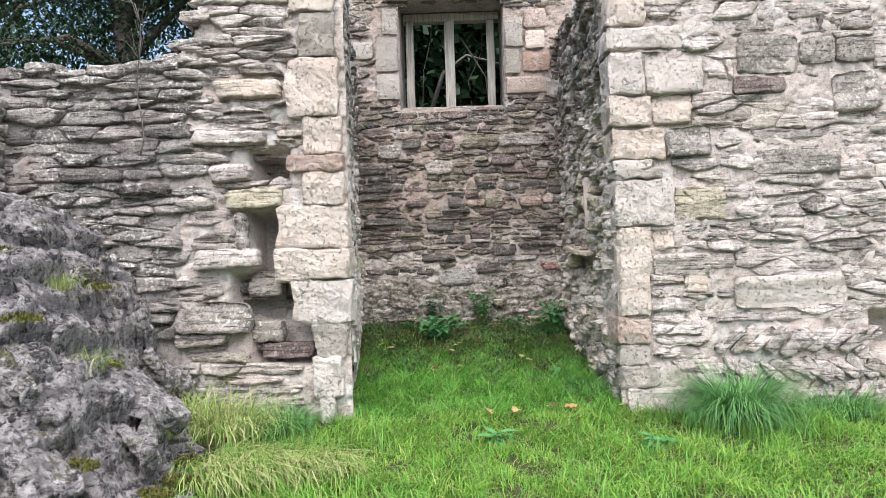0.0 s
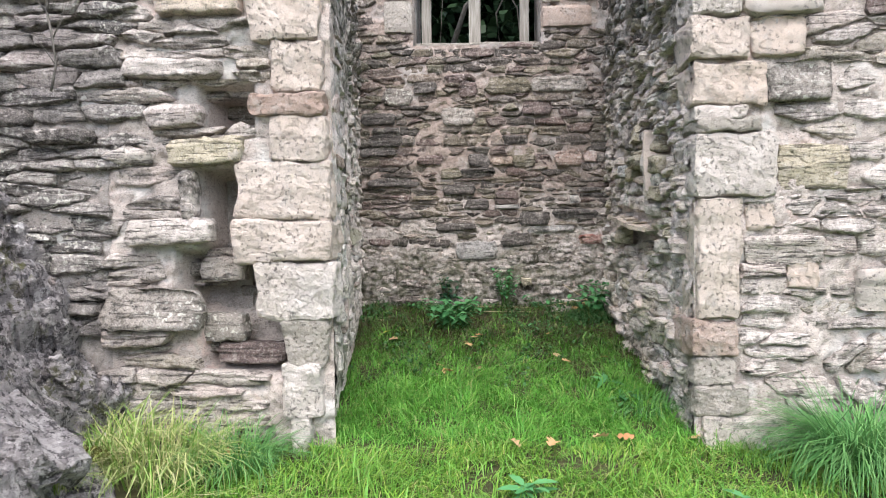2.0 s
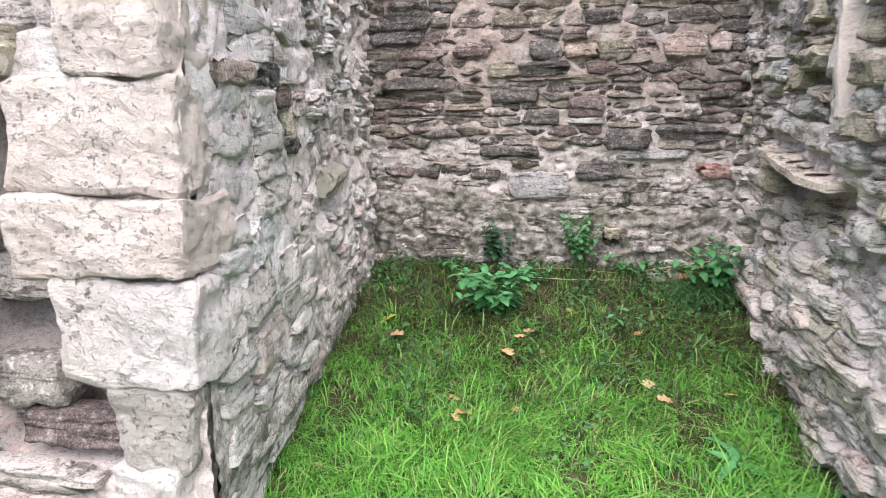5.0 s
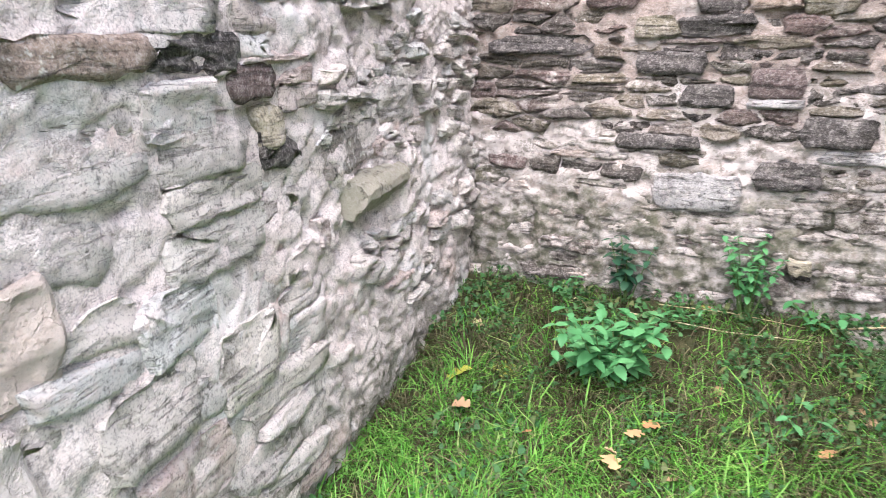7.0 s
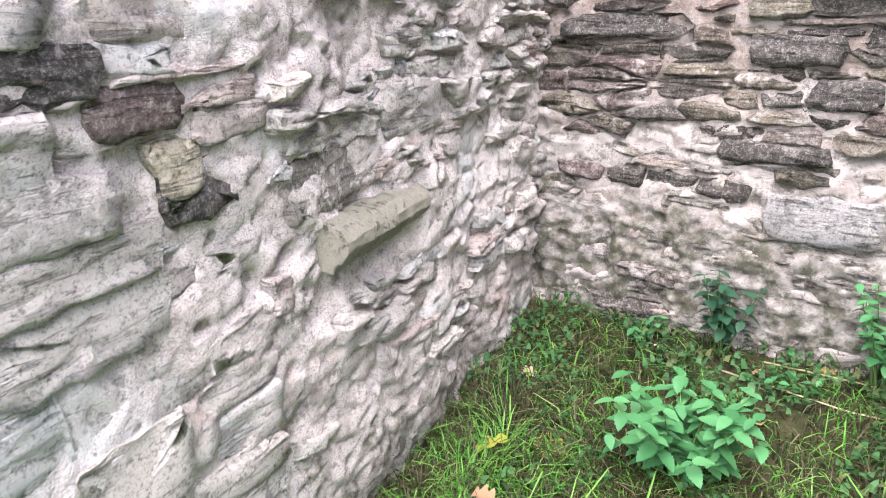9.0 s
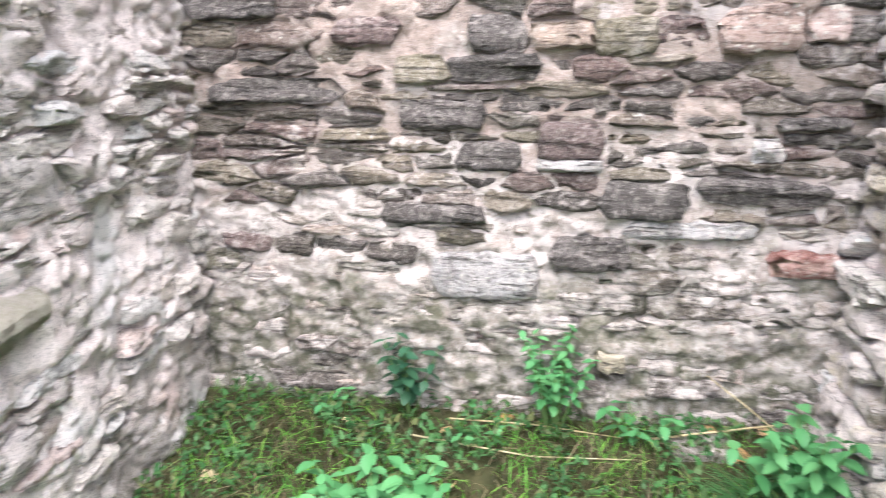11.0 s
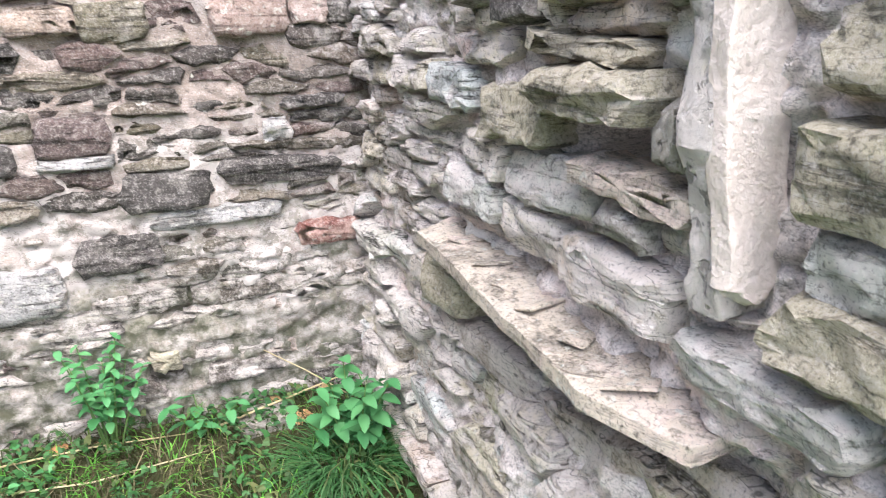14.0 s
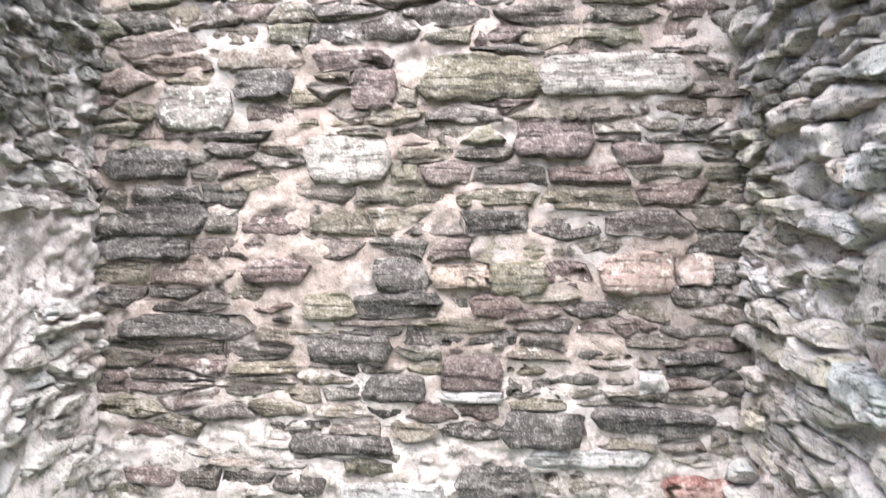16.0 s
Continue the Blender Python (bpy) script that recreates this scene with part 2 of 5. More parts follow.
M_ORANGE = stone_mat("orange_stone", [(.38, .29, .23), (.34, .26, .21)], wash=.42, flaky=.4)
M_SHELF = stone_mat("shelf_slab", [(.7, .6, .48), (.62, .52, .42)], wash=.54, wash_col=(.76, .61, .53), lichen=.68, flaky=.35)



def foliage_mat(name, colours, src="island", rough=.55, trans=.25, spots=True):
    n = Nodes(name, rough)
    c = n.ramp(n.rand(src), colours)
    if spots:
        c = n.mix(n.step(n.noise(3.5, 4, .6), .35, .65, .3, 0), c, tuple(v * .6 for v in colours[0]))
    n.done(c)
    out = n.t.nodes["Material Output"]
    tr = n.add("ShaderNodeBsdfTranslucent")
    n.link(c, tr.inputs[0])
    mx = n.add("ShaderNodeMixShader")
    mx.inputs[0].default_value = trans
    n.link(n.b.outputs[0], mx.inputs[1])
    n.link(tr.outputs[0], mx.inputs[2])
    n.link(mx.outputs[0], out.inputs[0])
    return n.m


# Meadow grass with less red; the alcove's shade is put into this colour.
M_GRASS_SHADE = foliage_mat("shaded_meadow_grass", [(.055, .19, .025), (.09, .28, .035), (.15, .39, .05), (.07, .23, .035), (.22, .45, .07), (.11, .33, .045), (.09, .27, .04), (.4, .44, .15)])
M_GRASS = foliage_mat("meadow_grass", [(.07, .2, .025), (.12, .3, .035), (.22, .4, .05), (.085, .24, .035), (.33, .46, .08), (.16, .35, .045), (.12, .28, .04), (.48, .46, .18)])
M_GRASS_LONG = foliage_mat("long_grass", [(.13, .33, .05), (.2, .4, .08), (.08, .25, .04), (.2, .37, .08), (.13, .33, .06), (.3, .35, .13)])
# Mostly dark browns and greens, with a single pale straw tone.
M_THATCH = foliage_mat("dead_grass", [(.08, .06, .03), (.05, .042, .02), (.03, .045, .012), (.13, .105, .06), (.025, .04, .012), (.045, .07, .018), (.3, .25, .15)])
M_DRY = foliage_mat("dry_tussock_grass", [(.4, .42, .16), (.5, .47, .24), (.24, .36, .08), (.54, .5, .3), (.16, .32, .05), (.1, .26, .035), (.3, .4, .1)])
M_SEDGE = foliage_mat("dark_tussock_grass", [(.06, .18, .05), (.1, .27, .08), (.17, .36, .11), (.07, .2, .06), (.24, .42, .15)])
M_NETTLE = foliage_mat("nettle_leaf", [(.05, .18, .06), (.075, .235, .085), (.1, .27, .1)], "object", .5, .2, False)
M_NETTLE_DARK = foliage_mat("dark_herb_leaf", [(.02, .075, .04), (.035, .1, .05), (.03, .09, .045)], "object", .5, .15, False)
M_NETTLE_LOW = foliage_mat("creeping_leaf", [(.03, .1, .03), (.055, .16, .045), (.09, .2, .07), (.035, .11, .035), (.15, .16, .06)])
M_STEM = foliage_mat("green_stem", [(.09, .16, .05), (.12, .2, .06)], "object", .6, .05, False)
M_STRAW = foliage_mat("straw_stem", [(.5, .43, .27), (.44, .36, .2)], "object", .7, .1, False)
M_LEAF = foliage_mat("fallen_leaf", [(.4, .2, .09), (.5, .34, .18), (.36, .23, .13), (.55, .45, .27), (.42, .26, .13)], "object", .7, .2, False)
M_LEAF_Y = foliage_mat("yellow_leaf", [(.4, .42, .06), (.45, .4, .1)], "object", .6, .25, False)
M_YEW = foliage_mat("dark_tree_leaf", [(.012, .03, .014), (.02, .045, .02), (.03, .06, .025), (.016, .04, .02)], "island", .5, .15, False)
M_MOSS = foliage_mat("moss_clump", [(.08, .08, .015), (.12, .13, .02), (.07, .06, .02), (.16, .16, .04)], "island", .95, .05)


def plain_mat(name, a, b, scale, rough=.85, along=None, bump=.5):
    n = Nodes(name, rough)
    v = n.noise(scale, 7, .65, along and n.scaled(*along))
    n.bump(v, bump, .008)
    return n.done(n.mix(n.step(v, .35, .65), a, b))


M_POST = plain_mat("pale_stone_post", (.56, .47, .41), (.68, .58, .515), 90, .9, None, 1.0)
M_SOIL = plain_mat("soil_and_moss", (.02, .025, .008), (.06, .056, .024), 18, .95)
M_TIMBER = plain_mat("weathered_oak", (.2, .18, .155), (.42, .39, .35), 1, .85, (60, 60, 4))
M_BARK = plain_mat("bark", (.05, .045, .04), (.12, .1, .085), 30, .9)
M_TWIG = plain_mat("grey_twig", (.1, .09, .08), (.17, .155, .14), 40, .9)


def rock_mat():
    n = Nodes("lichened_bedrock", .93)
    lam = n.noise(1, 7, .7, n.scaled(5, 8, 26, 0, .78))
    grain = n.noise(30, 8, .75)
    c = n.ramp(n.noise(3.4, 8, .7), [(.09, .08, .085), (.17, .15, .155), (.36, .33, .33), (.24, .215, .22), (.56, .52, .52)])
    c = n.mix(n.step(lam, .46, .4, 0, .8), c, (.022, .02, .022))
    c = n.mix(n.step(lam, .53, .64, 0, .6), c, (.62, .57, .57))
    c = n.mix(n.step(grain, .46, .41, 0, .8), c, (.03, .027, .03))
    c = n.mix(n.step(n.noise(24, 7, .75), .53, .57, 0, .8), c, (.58, .54, .54))
    c = n.mix(n.step(n.noise(11, 7, .72), .45, .39, 0, .65), c, (.035, .032, .035))
    c = n.mix(n.step(n.noise(6.5, 7, .7), .61, .64, 0, .9), c, (.74, .71, .7))
    c = n.mix(n.math("MULTIPLY", n.step(n.noise(3.2, 4, .6), .56, .63), n.step(n.noise(34, 5, .65), .46, .55, 0, .8)), c, (.09, .09, .022))
    n.bump(n.math("ADD", n.math("MULTIPLY", lam, 1.3), grain), 1.0, .05)
    return n.done(c)


M_ROCK = rock_mat()


# ---------- building helpers ----------
def mesh_of(name, bm, mat, smooth=False):
    me = bpy.data.meshes.new(name)
    bm.normal_update()
    bm.to_mesh(me)
    bm.free()
    me.materials.append(mat)
    if smooth:
        me.shade_smooth()
    return me


def part(name, bm, mat, parent, label="", smooth=False):
    ob = new(name, mesh_of(name, bm, mat, smooth))
    ob.parent = parent
    if label:
        tagged(ob, label)
    return ob


def raw_mesh(name, verts, faces, mat, smooth=False):
    me = bpy.data.meshes.new(name)
    me.from_pydata([tuple(v) for v in verts], [], faces)
    me.materials.append(mat)
    if smooth:
        me.shade_smooth()
    return me


def add_box(bm, x0, y0, z0, x1, y1, z1):
    bmesh.ops.create_cube(bm, size=1, matrix=Matrix.Translation(((x0 + x1) / 2, (y0 + y1) / 2, (z0 + z1) / 2)) @ Matrix.Diagonal((x1 - x0, y1 - y0, z1 - z0, 1)))


def ground_z(x, y):
    z = -.04 + (y - 2.7) * (.1 if y < 2.7 else .152)
    z = min(z, .42)
    if y < -4:
        z = -.04 - 6.7 * .1
    mound = max(0, min(1, (-.75 - x) / .7)) * max(0, min(1, (2.9 - y) / .5)) * max(0, min(1, (y + 1) / 1.5))
    return z + .12 * mound + .018 * noise.noise((x * 1.7, y * 1.7, 0)) * (1 if abs(x) < 8 else 0)


def fbm(p, s, o=3):
    v, a = 0, 1
    for _ in range(o):
        v += a * noise.noise((p[0] * s, p[1] * s, p[2] * s))
        s, a = s * 2.1, a * .5
    return v


class Face:
    """An upright wall face: origin, horizontal direction, outward normal."""
    def __init__(self, o, u, n):
        self.o, self.u, self.n = Vector(o), Vector(u).normalized(), Vector(n).normalized()

    def at(self, u, v, d=0.0):
        return self.o + self.u * u + Vector((0, 0, v)) + self.n * d


def lumps(u, v, su, sv, seed):
    """Buried stones under lime: flat-topped bumps with cracks between them, 0 to 1."""
    wob = .25 * noise.noise((u * 9, v * 9, seed))
    d, pts = noise.voronoi((u * su + wob, v * sv + wob, seed))
    gap = d[1] - d[0]
    tilt = (u * su - pts[0][0]) * (noise.cell(pts[0] * 5.1) - .5) * .6 + (v * sv - pts[0][1]) * (noise.cell(pts[0] * 9.7) - .3) * .7
    return min(1, gap / .16) ** .6 * (.35 + .65 * noise.cell(pts[0] * 7.3) + tilt) - .7 * max(0, 1 - gap / .07)


def mortar_sheet(name, face, u0, u1, v0, v1, mat, parent, depth, keep=None, step=.013, rough=.012, lump=None, holes=1.0):
    """The rough bedding face between the stones, as one displaced sheet with a returned edge."""
    nu, nv = max(2, round((u1 - u0) / step)), max(2, round((v1 - v0) / step))
    verts, faces, idx = [], [], {}
    for j in range(nv + 1):
        for i in range(nu + 1):
            u, v = u0 + (u1 - u0) * i / nu, v0 + (v1 - v0) * j / nv
            if keep and not keep(u, v):
                continue
            p = face.at(u, v)
            d = depth(u, v) + rough * fbm(p, 8, 4) + rough * .7 * noise.noise(p * 33) - holes * (.06 * max(0, noise.noise(p * 10) - .28) + .05 * max(0, noise.noise(p * 23 + Vector((5, 5, 5))) - .3))
            if lump:
                d += lump(u, v)
            idx[i, j] = len(verts)
            verts.append(face.at(u, v, d))
    for j in range(nv):
        for i in range(nu):
            q = [idx.get(k) for k in ((i, j), (i + 1, j), (i + 1, j + 1), (i, j + 1))]
            if None not in q:
                faces.append(q if face.u.cross(Vector((0, 0, 1))).dot(face.n) > 0 else q[::-1])
    ob = new(name, raw_mesh(name, verts, faces, mat, True))
    ob.parent = parent
    return ob


def chaikin(poly, k=.22):
    """Cuts the corners of a closed outline once."""
    out = []
    for (ax, ay), (bx, by) in zip(poly, poly[1:] + poly[:1]):
        out += [(ax + (bx - ax) * k, ay + (by - ay) * k), (bx + (ax - bx) * k, by + (ay - by) * k)]
    return out


def ragged(poly, rng, seg=.03, amp=.003):
    """A broken stone's outline: corners knocked off, long edges split and uneven."""
    poly = chaikin(poly, rng.uniform(.05, .15))
    out = []
    for (ax, ay), (bx, by) in zip(poly, poly[1:] + poly[:1]):
        n = max(1, min(5, round(math.hypot(bx - ax, by - ay) / seg)))
        for i in range(n):
            t = i / n
            out.append((ax + (bx - ax) * t + rng.gauss(0, amp), ay + (by - ay) * t + rng.gauss(0, amp)))
    return out


def clip(poly, px, py, nx, ny):
    """The part of a convex outline on the side of (px, py) away from (nx, ny)."""
    out = []
    side = [(x - px) * nx + (y - py) * ny for x, y in poly]
    for i, (x, y) in enumerate(poly):
        j = (i + 1) % len(poly)
        if side[i] <= 0:
            out.append((x, y))
        if (side[i] < 0) != (side[j] < 0) and side[i] != side[j]:
            t = side[i] / (side[i] - side[j])
            out.append((x + (poly[j][0] - x) * t, y + (poly[j][1] - y) * t))
    return out


def stone_rings(poly, d, rng, bevel=.01, relief=.006, layers=.5):
    """A wall stone over an outline: buried root, broken arris, chamfer and a split, uneven face; face towards +z."""
    poly = ragged(poly, rng)
    n = len(poly)
    us, vs = [p[0] for p in poly], [p[1] for p in poly]
    uc, vc = sum(us) / n, sum(vs) / n
    hw, hh = max(.01, (max(us) - min(us)) / 2), max(.008, (max(vs) - min(vs)) / 2)
    s = rng.uniform(0, 99)
    tu, tv = rng.gauss(0, .05), rng.gauss(-.05, .12)
    freq = rng.uniform(25, 55)
    drops = [rng.uniform(0, min(.012, d * .5)) if rng.random() < layers else 0 for _ in range(12)]

    def height(x, y):
        lay = drops[int((y - vc) * freq + .7 * noise.noise((x * 9, s, 0)) + 6) % 12]
        return d + tu * (x - uc) + tv * (y - vc) + relief * noise.noise((x * 17, y * 24, s)) + relief * .6 * noise.noise((x * 45, y * 60, s)) - lay
    verts, faces = [], []
    for ring in range(5):
        for x, y in poly:
            b = bevel * rng.uniform(.3, 1.5)
            kx, ky = ((1, 1), (1, 1), (max(.5, 1 - b / hw), max(.45, 1 - b / hh)), (.68, .62), (.34, .3))[ring]
            px, py = uc + (x - uc) * kx, vc + (y - vc) * ky
            z = (-.035, d * rng.uniform(.25, .7), 0, 0, 0)[ring]
            verts.append((px, py, z if ring < 2 else height(px, py) - (d * rng.uniform(.02, .16) if ring == 2 else 0)))
    verts.append((uc, vc, height(uc, vc)))
    for r in range(4):
        for k in range(n):
            a, b = r * n + k, r * n + (k + 1) % n
            faces.append((a, b, b + n, a + n))
    for k in range(n):
        faces.append((4 * n + k, 4 * n + (k + 1) % n, 5 * n))
    return verts, faces, (uc, vc), 2 * n if relief < .01 else 3 * n


def set_stone(face, verts, faces, flat, base, centre, mat, parent):
    """One wall stone as an object standing at its own place in the face."""
    o = face.at(centre[0], centre[1], base)
    pts = [face.at(u, v, base + z) - o for u, v, z in verts]
    if face.u.cross(Vector((0, 0, 1))).dot(face.n) < 0:
        faces = [f[::-1] for f in faces]
    me = raw_mesh("stone", pts, faces, mat)
    me.polygons.foreach_set("use_smooth", [i >= flat for i in range(len(faces))])
    ob = new("stone", me)
    ob.parent = parent
    ob.location = o
    return ob


def put_slab(face, u, v, w, h, d, mat, parent, base, turn, seed, tap=.12, relief=.006):
    """A larger hand-set stone with cut corners, turned in its bed."""
    rng = random.Random(seed)
    w, h = w * 1.05, h * 1.12
    c = [rng.uniform(.1, 1) * min(tap * w, w * .25) * .6 + .003 for _ in range(4)]
    e = [rng.uniform(.0, .16) * h for _ in range(4)]
    m1, m2 = rng.uniform(-.25, .25) * h, rng.uniform(-.25, .25) * h
    out = [(-w / 2 + c[0], -h / 2 + e[0] * .3), (0, -h / 2), (w / 2 - c[1], -h / 2 + e[1] * .6), (w / 2, m1), (w / 2 - c[2], h / 2 - e[2] * .6), (rng.uniform(-.2, .2) * w, h / 2), (-w / 2 + c[3], h / 2 - e[3] * .6), (-w / 2, m2)]
    cs, sn = math.cos(turn), math.sin(turn)
    verts, faces, centre, flat = stone_rings([(u + x * cs - y * sn, v + x * sn + y * cs) for x, y in out], d, rng, .008, relief)
    return set_stone(face, verts, faces, flat, base, centre, mat, parent)


def lay_rubble(face, parent, key, u0, u1, v0, v1, mean_h, mean_w, seed, depth, taken=(), keep=None, proud=(.022, .05), near=None, limit=300, gap=.008, bevel=.01, relief=.006, layers=.5):
    """Random rubble fitted stone to stone in rough courses; the stones nearest to near(u, v) are parts, the rest one joined part."""
    rng = random.Random(seed)
    seeds = []
    v = v0 - 2 * mean_h
    while v < v1 + 2 * mean_h:
        h = mean_h * rng.choice((.5, .7, .9, 1, 1.15, 1.5))
        u = u0 - 2 * mean_w * rng.uniform(.6, 1)
        wave, ph = rng.uniform(0, .02), rng.uniform(0, 6)
        while u < u1 + 2 * mean_w:
            w = mean_w * rng.choice((.4, .6, .8, 1, 1.2, 1.5, 2.0)) * rng.uniform(.8, 1.2)
            seeds.append((u + w / 2, v + h / 2 + wave * math.sin(ph + u * 4) + rng.gauss(0, .16) * h))
            u += w
        v += h
    k = 1.0 * mean_w / mean_h
    grid = collections.defaultdict(list)
    for p in seeds:
        grid[int(p[0] // (2 * mean_w)), int(p[1] // (2 * mean_h))].append(p)
    stones = []
    for su, sv in seeds:
        if not (u0 < su < u1 and v0 < sv < v1) or (keep and not keep(su, sv)) or inside(su, sv, taken):
            continue
        poly = [(max(u0, su - 2 * mean_w), max(v0, sv - 2 * mean_h)), (min(u1, su + 2 * mean_w), max(v0, sv - 2 * mean_h)), (min(u1, su + 2 * mean_w), min(v1, sv + 2 * mean_h)), (max(u0, su - 2 * mean_w), min(v1, sv + 2 * mean_h))]
        gi, gj = int(su // (2 * mean_w)), int(sv // (2 * mean_h))
        g = gap * rng.uniform(.2, 1.6) / 2
        for i in range(gi - 2, gi + 3):
            for j in range(gj - 2, gj + 3):
                for ou, ov in grid.get((i, j), ()):
                    if (ou, ov) != (su, sv) and len(poly) > 2:
                        nx, ny = ou - su, (ov - sv) * k * k
                        ln = math.hypot(nx, ny) or 1
                        nx, ny = nx / ln, ny / ln
                        poly = clip(poly, (su + ou) / 2 - nx * g, (sv + ov) / 2 - ny * g, nx, ny)
        for a, b, c, d in taken:
            if len(poly) < 3:
                break
            x0, x1 = min(p[0] for p in poly), max(p[0] for p in poly)
            y0, y1 = min(p[1] for p in poly), max(p[1] for p in poly)
            if x0 < c and x1 > a and y0 < d and y1 > b:
                cuts = [(x1 - a, a, b, 1, 0), (c - x0, c, b, -1, 0), ((y1 - b) * 2.5, a, b, 0, 1), ((d - y0) * 2.5, a, d, 0, -1)]
                poly = clip(poly, *min(cuts)[1:])
        if len(poly) < 3:
            continue
        xs, ys = [p[0] for p in poly], [p[1] for p in poly]
        if max(xs) - min(xs) < .03 or max(ys) - min(ys) < .014:
            continue
        stones.append((su, sv, poly, min(rng.uniform(*proud), .9 * (max(ys) - min(ys)))))
    stones.sort(key=lambda q: near(q[0], q[1]) if near else 0)
    verts, faces, soft = [], [], []
    for i, (su, sv, poly, d) in enumerate(stones):
        vs, fs, centre, flat = stone_rings(poly, d, rng, bevel, relief, layers)
        base = depth(su, sv) - .008 + rng.uniform(-.006, .004)
        if i < limit:
            set_stone(face, vs, fs, flat, base, centre, MATS[key, "object"], parent)
            continue
        n = len(verts)
        verts += [face.at(u, v, base + z) for u, v, z in vs]
        turn = face.u.cross(Vector((0, 0, 1))).dot(face.n) < 0
        faces += [tuple(q + n for q in (f[::-1] if turn else f)) for f in fs]
        soft += [q >= flat for q in range(len(fs))]
    if verts:
        me = raw_mesh("rubble", verts, faces, MATS[key, "island"])
        me.polygons.foreach_set("use_smooth", soft)
        ob = new("rubble", me)
        ob.parent = parent
        tagged(ob, kind="stuff")


def worn_block(x0, y0, z0, x1, y1, z1, seed, wear=.012, cuts=7, round_=.03, taper=0.0):
    """A squared block with rounded arrises and a weathered face."""
    bm = bmesh.new()
    bmesh.ops.create_cube(bm, size=2)
    bmesh.ops.subdivide_edges(bm, edges=bm.edges[:], cuts=cuts, use_grid_fill=True)
    c, hs = Vector(((x0 + x1) / 2, (y0 + y1) / 2, (z0 + z1) / 2)), Vector(((x1 - x0) / 2, (y1 - y0) / 2, (z1 - z0) / 2))
    for v in bm.verts:
        p = Vector((v.co.x * hs.x, v.co.y * hs.y, v.co.z * hs.z))
        inner = Vector([max(-(h - round_), min(h - round_, q)) if h > round_ else 0 for q, h in zip(p, hs)])
        d = p - inner
        if d.length > round_:
            p = inner + d.normalized() * round_
        if taper:
            p.x *= 1 - taper * (1 - (p.z / hs.z + 1) / 2)
        p += c
        s = Vector((seed * 3.1, seed * 1.7, 0))
        p += Vector((noise.noise(p * 9 + s), noise.noise(p * 9 + s + Vector((9, 0, 0))), noise.noise(p * 9 + s + Vector((0, 9, 0))))) * wear
        p += Vector((noise.noise(p * 31 + s), noise.noise(p * 31 + s + Vector((9, 0, 0))), noise.noise(p * 31 + s + Vector((0, 9, 0))))) * wear * .4
        v.co = p
    return bm


def inside(u, v, rects):
    return any(a < u < c and b < v < d for a, b, c, d in rects)


def soft_rect(u, v, r, edge=.04):
    """1 inside the rectangle, falling to 0 over the edge's width."""
    a = min(u - r[0], r[2] - u, v - r[1], r[3] - v)
    return max(0.0, min(1.0, a / edge + .5))


# ---------- ground ----------
def build_ground():
    near_x, near_y = np.arange(-4, 5.01, .1), np.arange(-3, 6.51, .1)
    xs = np.concatenate(([-600, -150, -50, -20, -10, -6], near_x, [7, 11, 20, 50, 150, 600]))
    ys = np.concatenate(([-600, -150, -50, -20, -10, -5], near_y, [8, 12, 20, 50, 150, 600]))
    verts = [(x, y, ground_z(x, y)) for y in ys for x in xs]
    w = len(xs)
    faces = [(j * w + i, j * w + i + 1, (j + 1) * w + i + 1, (j + 1) * w + i) for j in range(len(ys) - 1) for i in range(w - 1)]
    return tagged(new("ground", raw_mesh("ground", verts, faces, M_SOIL, True)), "dark soil under rough grass, rising into the alcove", "ground", kind="structure")


build_ground()

# ---------- walls: cores ----------
SILL, HEAD, WIN_L, WIN_R = 2.33, 3.28, -.16, .76


def structure(name, boxes, mat, label):
    bm = bmesh.new()
    for b in boxes:
        add_box(bm, *b)
    return tagged(new(name, mesh_of(name, bm, mat)), label, "wall", kind="structure")


wall_north = structure("wall_north", [(-1.2, 5.2, -.3, 1.9, 5.8, SILL - .03), (-1.2, 5.2, SILL - .03, WIN_L - .02, 5.8, HEAD + .03), (WIN_R + .02, 5.2, SILL - .03, 1.9, 5.8, HEAD + .03), (-1.2, 5.2, HEAD + .03, 1.9, 5.8, 3.5)],
                       M_MORT_OLD, "brown slate rubble back wall with pink lime mortar")
wall_west = structure("wall_west", [(-3.6, 3.0, -.4, -.86, 5.2, 2.05), (-.86, 3.0, -.4, -.78, 5.19, 2.56)], M_MORT_OLD, "thick rubble side wall with smeared lime mortar")
wall_east = structure("wall_east", [(1.42, 2.93, -.4, 5.0, 5.19, 2.88)], M_MORT_OLD, "thick slate rubble side wall with projecting stones")
wall_return = structure("wall_return", [(-4.4, 2.35, -.3, -2.42, 2.69, 1.9)], M_MORT_OLD, "dark broken return wall with reddish stones")

# ---------- back wall ----------
F_BACK = Face((0, 5.11, 0), (1, 0, 0), (0, -1, 0))


def back_depth(u, v):
    d = .002 + .006 * noise.noise((u * 3, v * 3, 1))
    lime = max(0, min(1, (1.12 + .25 * noise.noise((u * 2.1, v * 2.1, 4)) - v) / .3))
    d += lime * (.012 + .01 * noise.noise((u * 4, v * 7, 9))) + .01 * max(0, min(1, (.85 - v) / .25))
    d -= .07 * soft_rect(u, v, (.615, .43, .715, .5), .02)
    return d


def back_keep(u, v):
    return not (WIN_L - .02 < u < WIN_R + .02 and SILL - .02 < v < HEAD + .02)


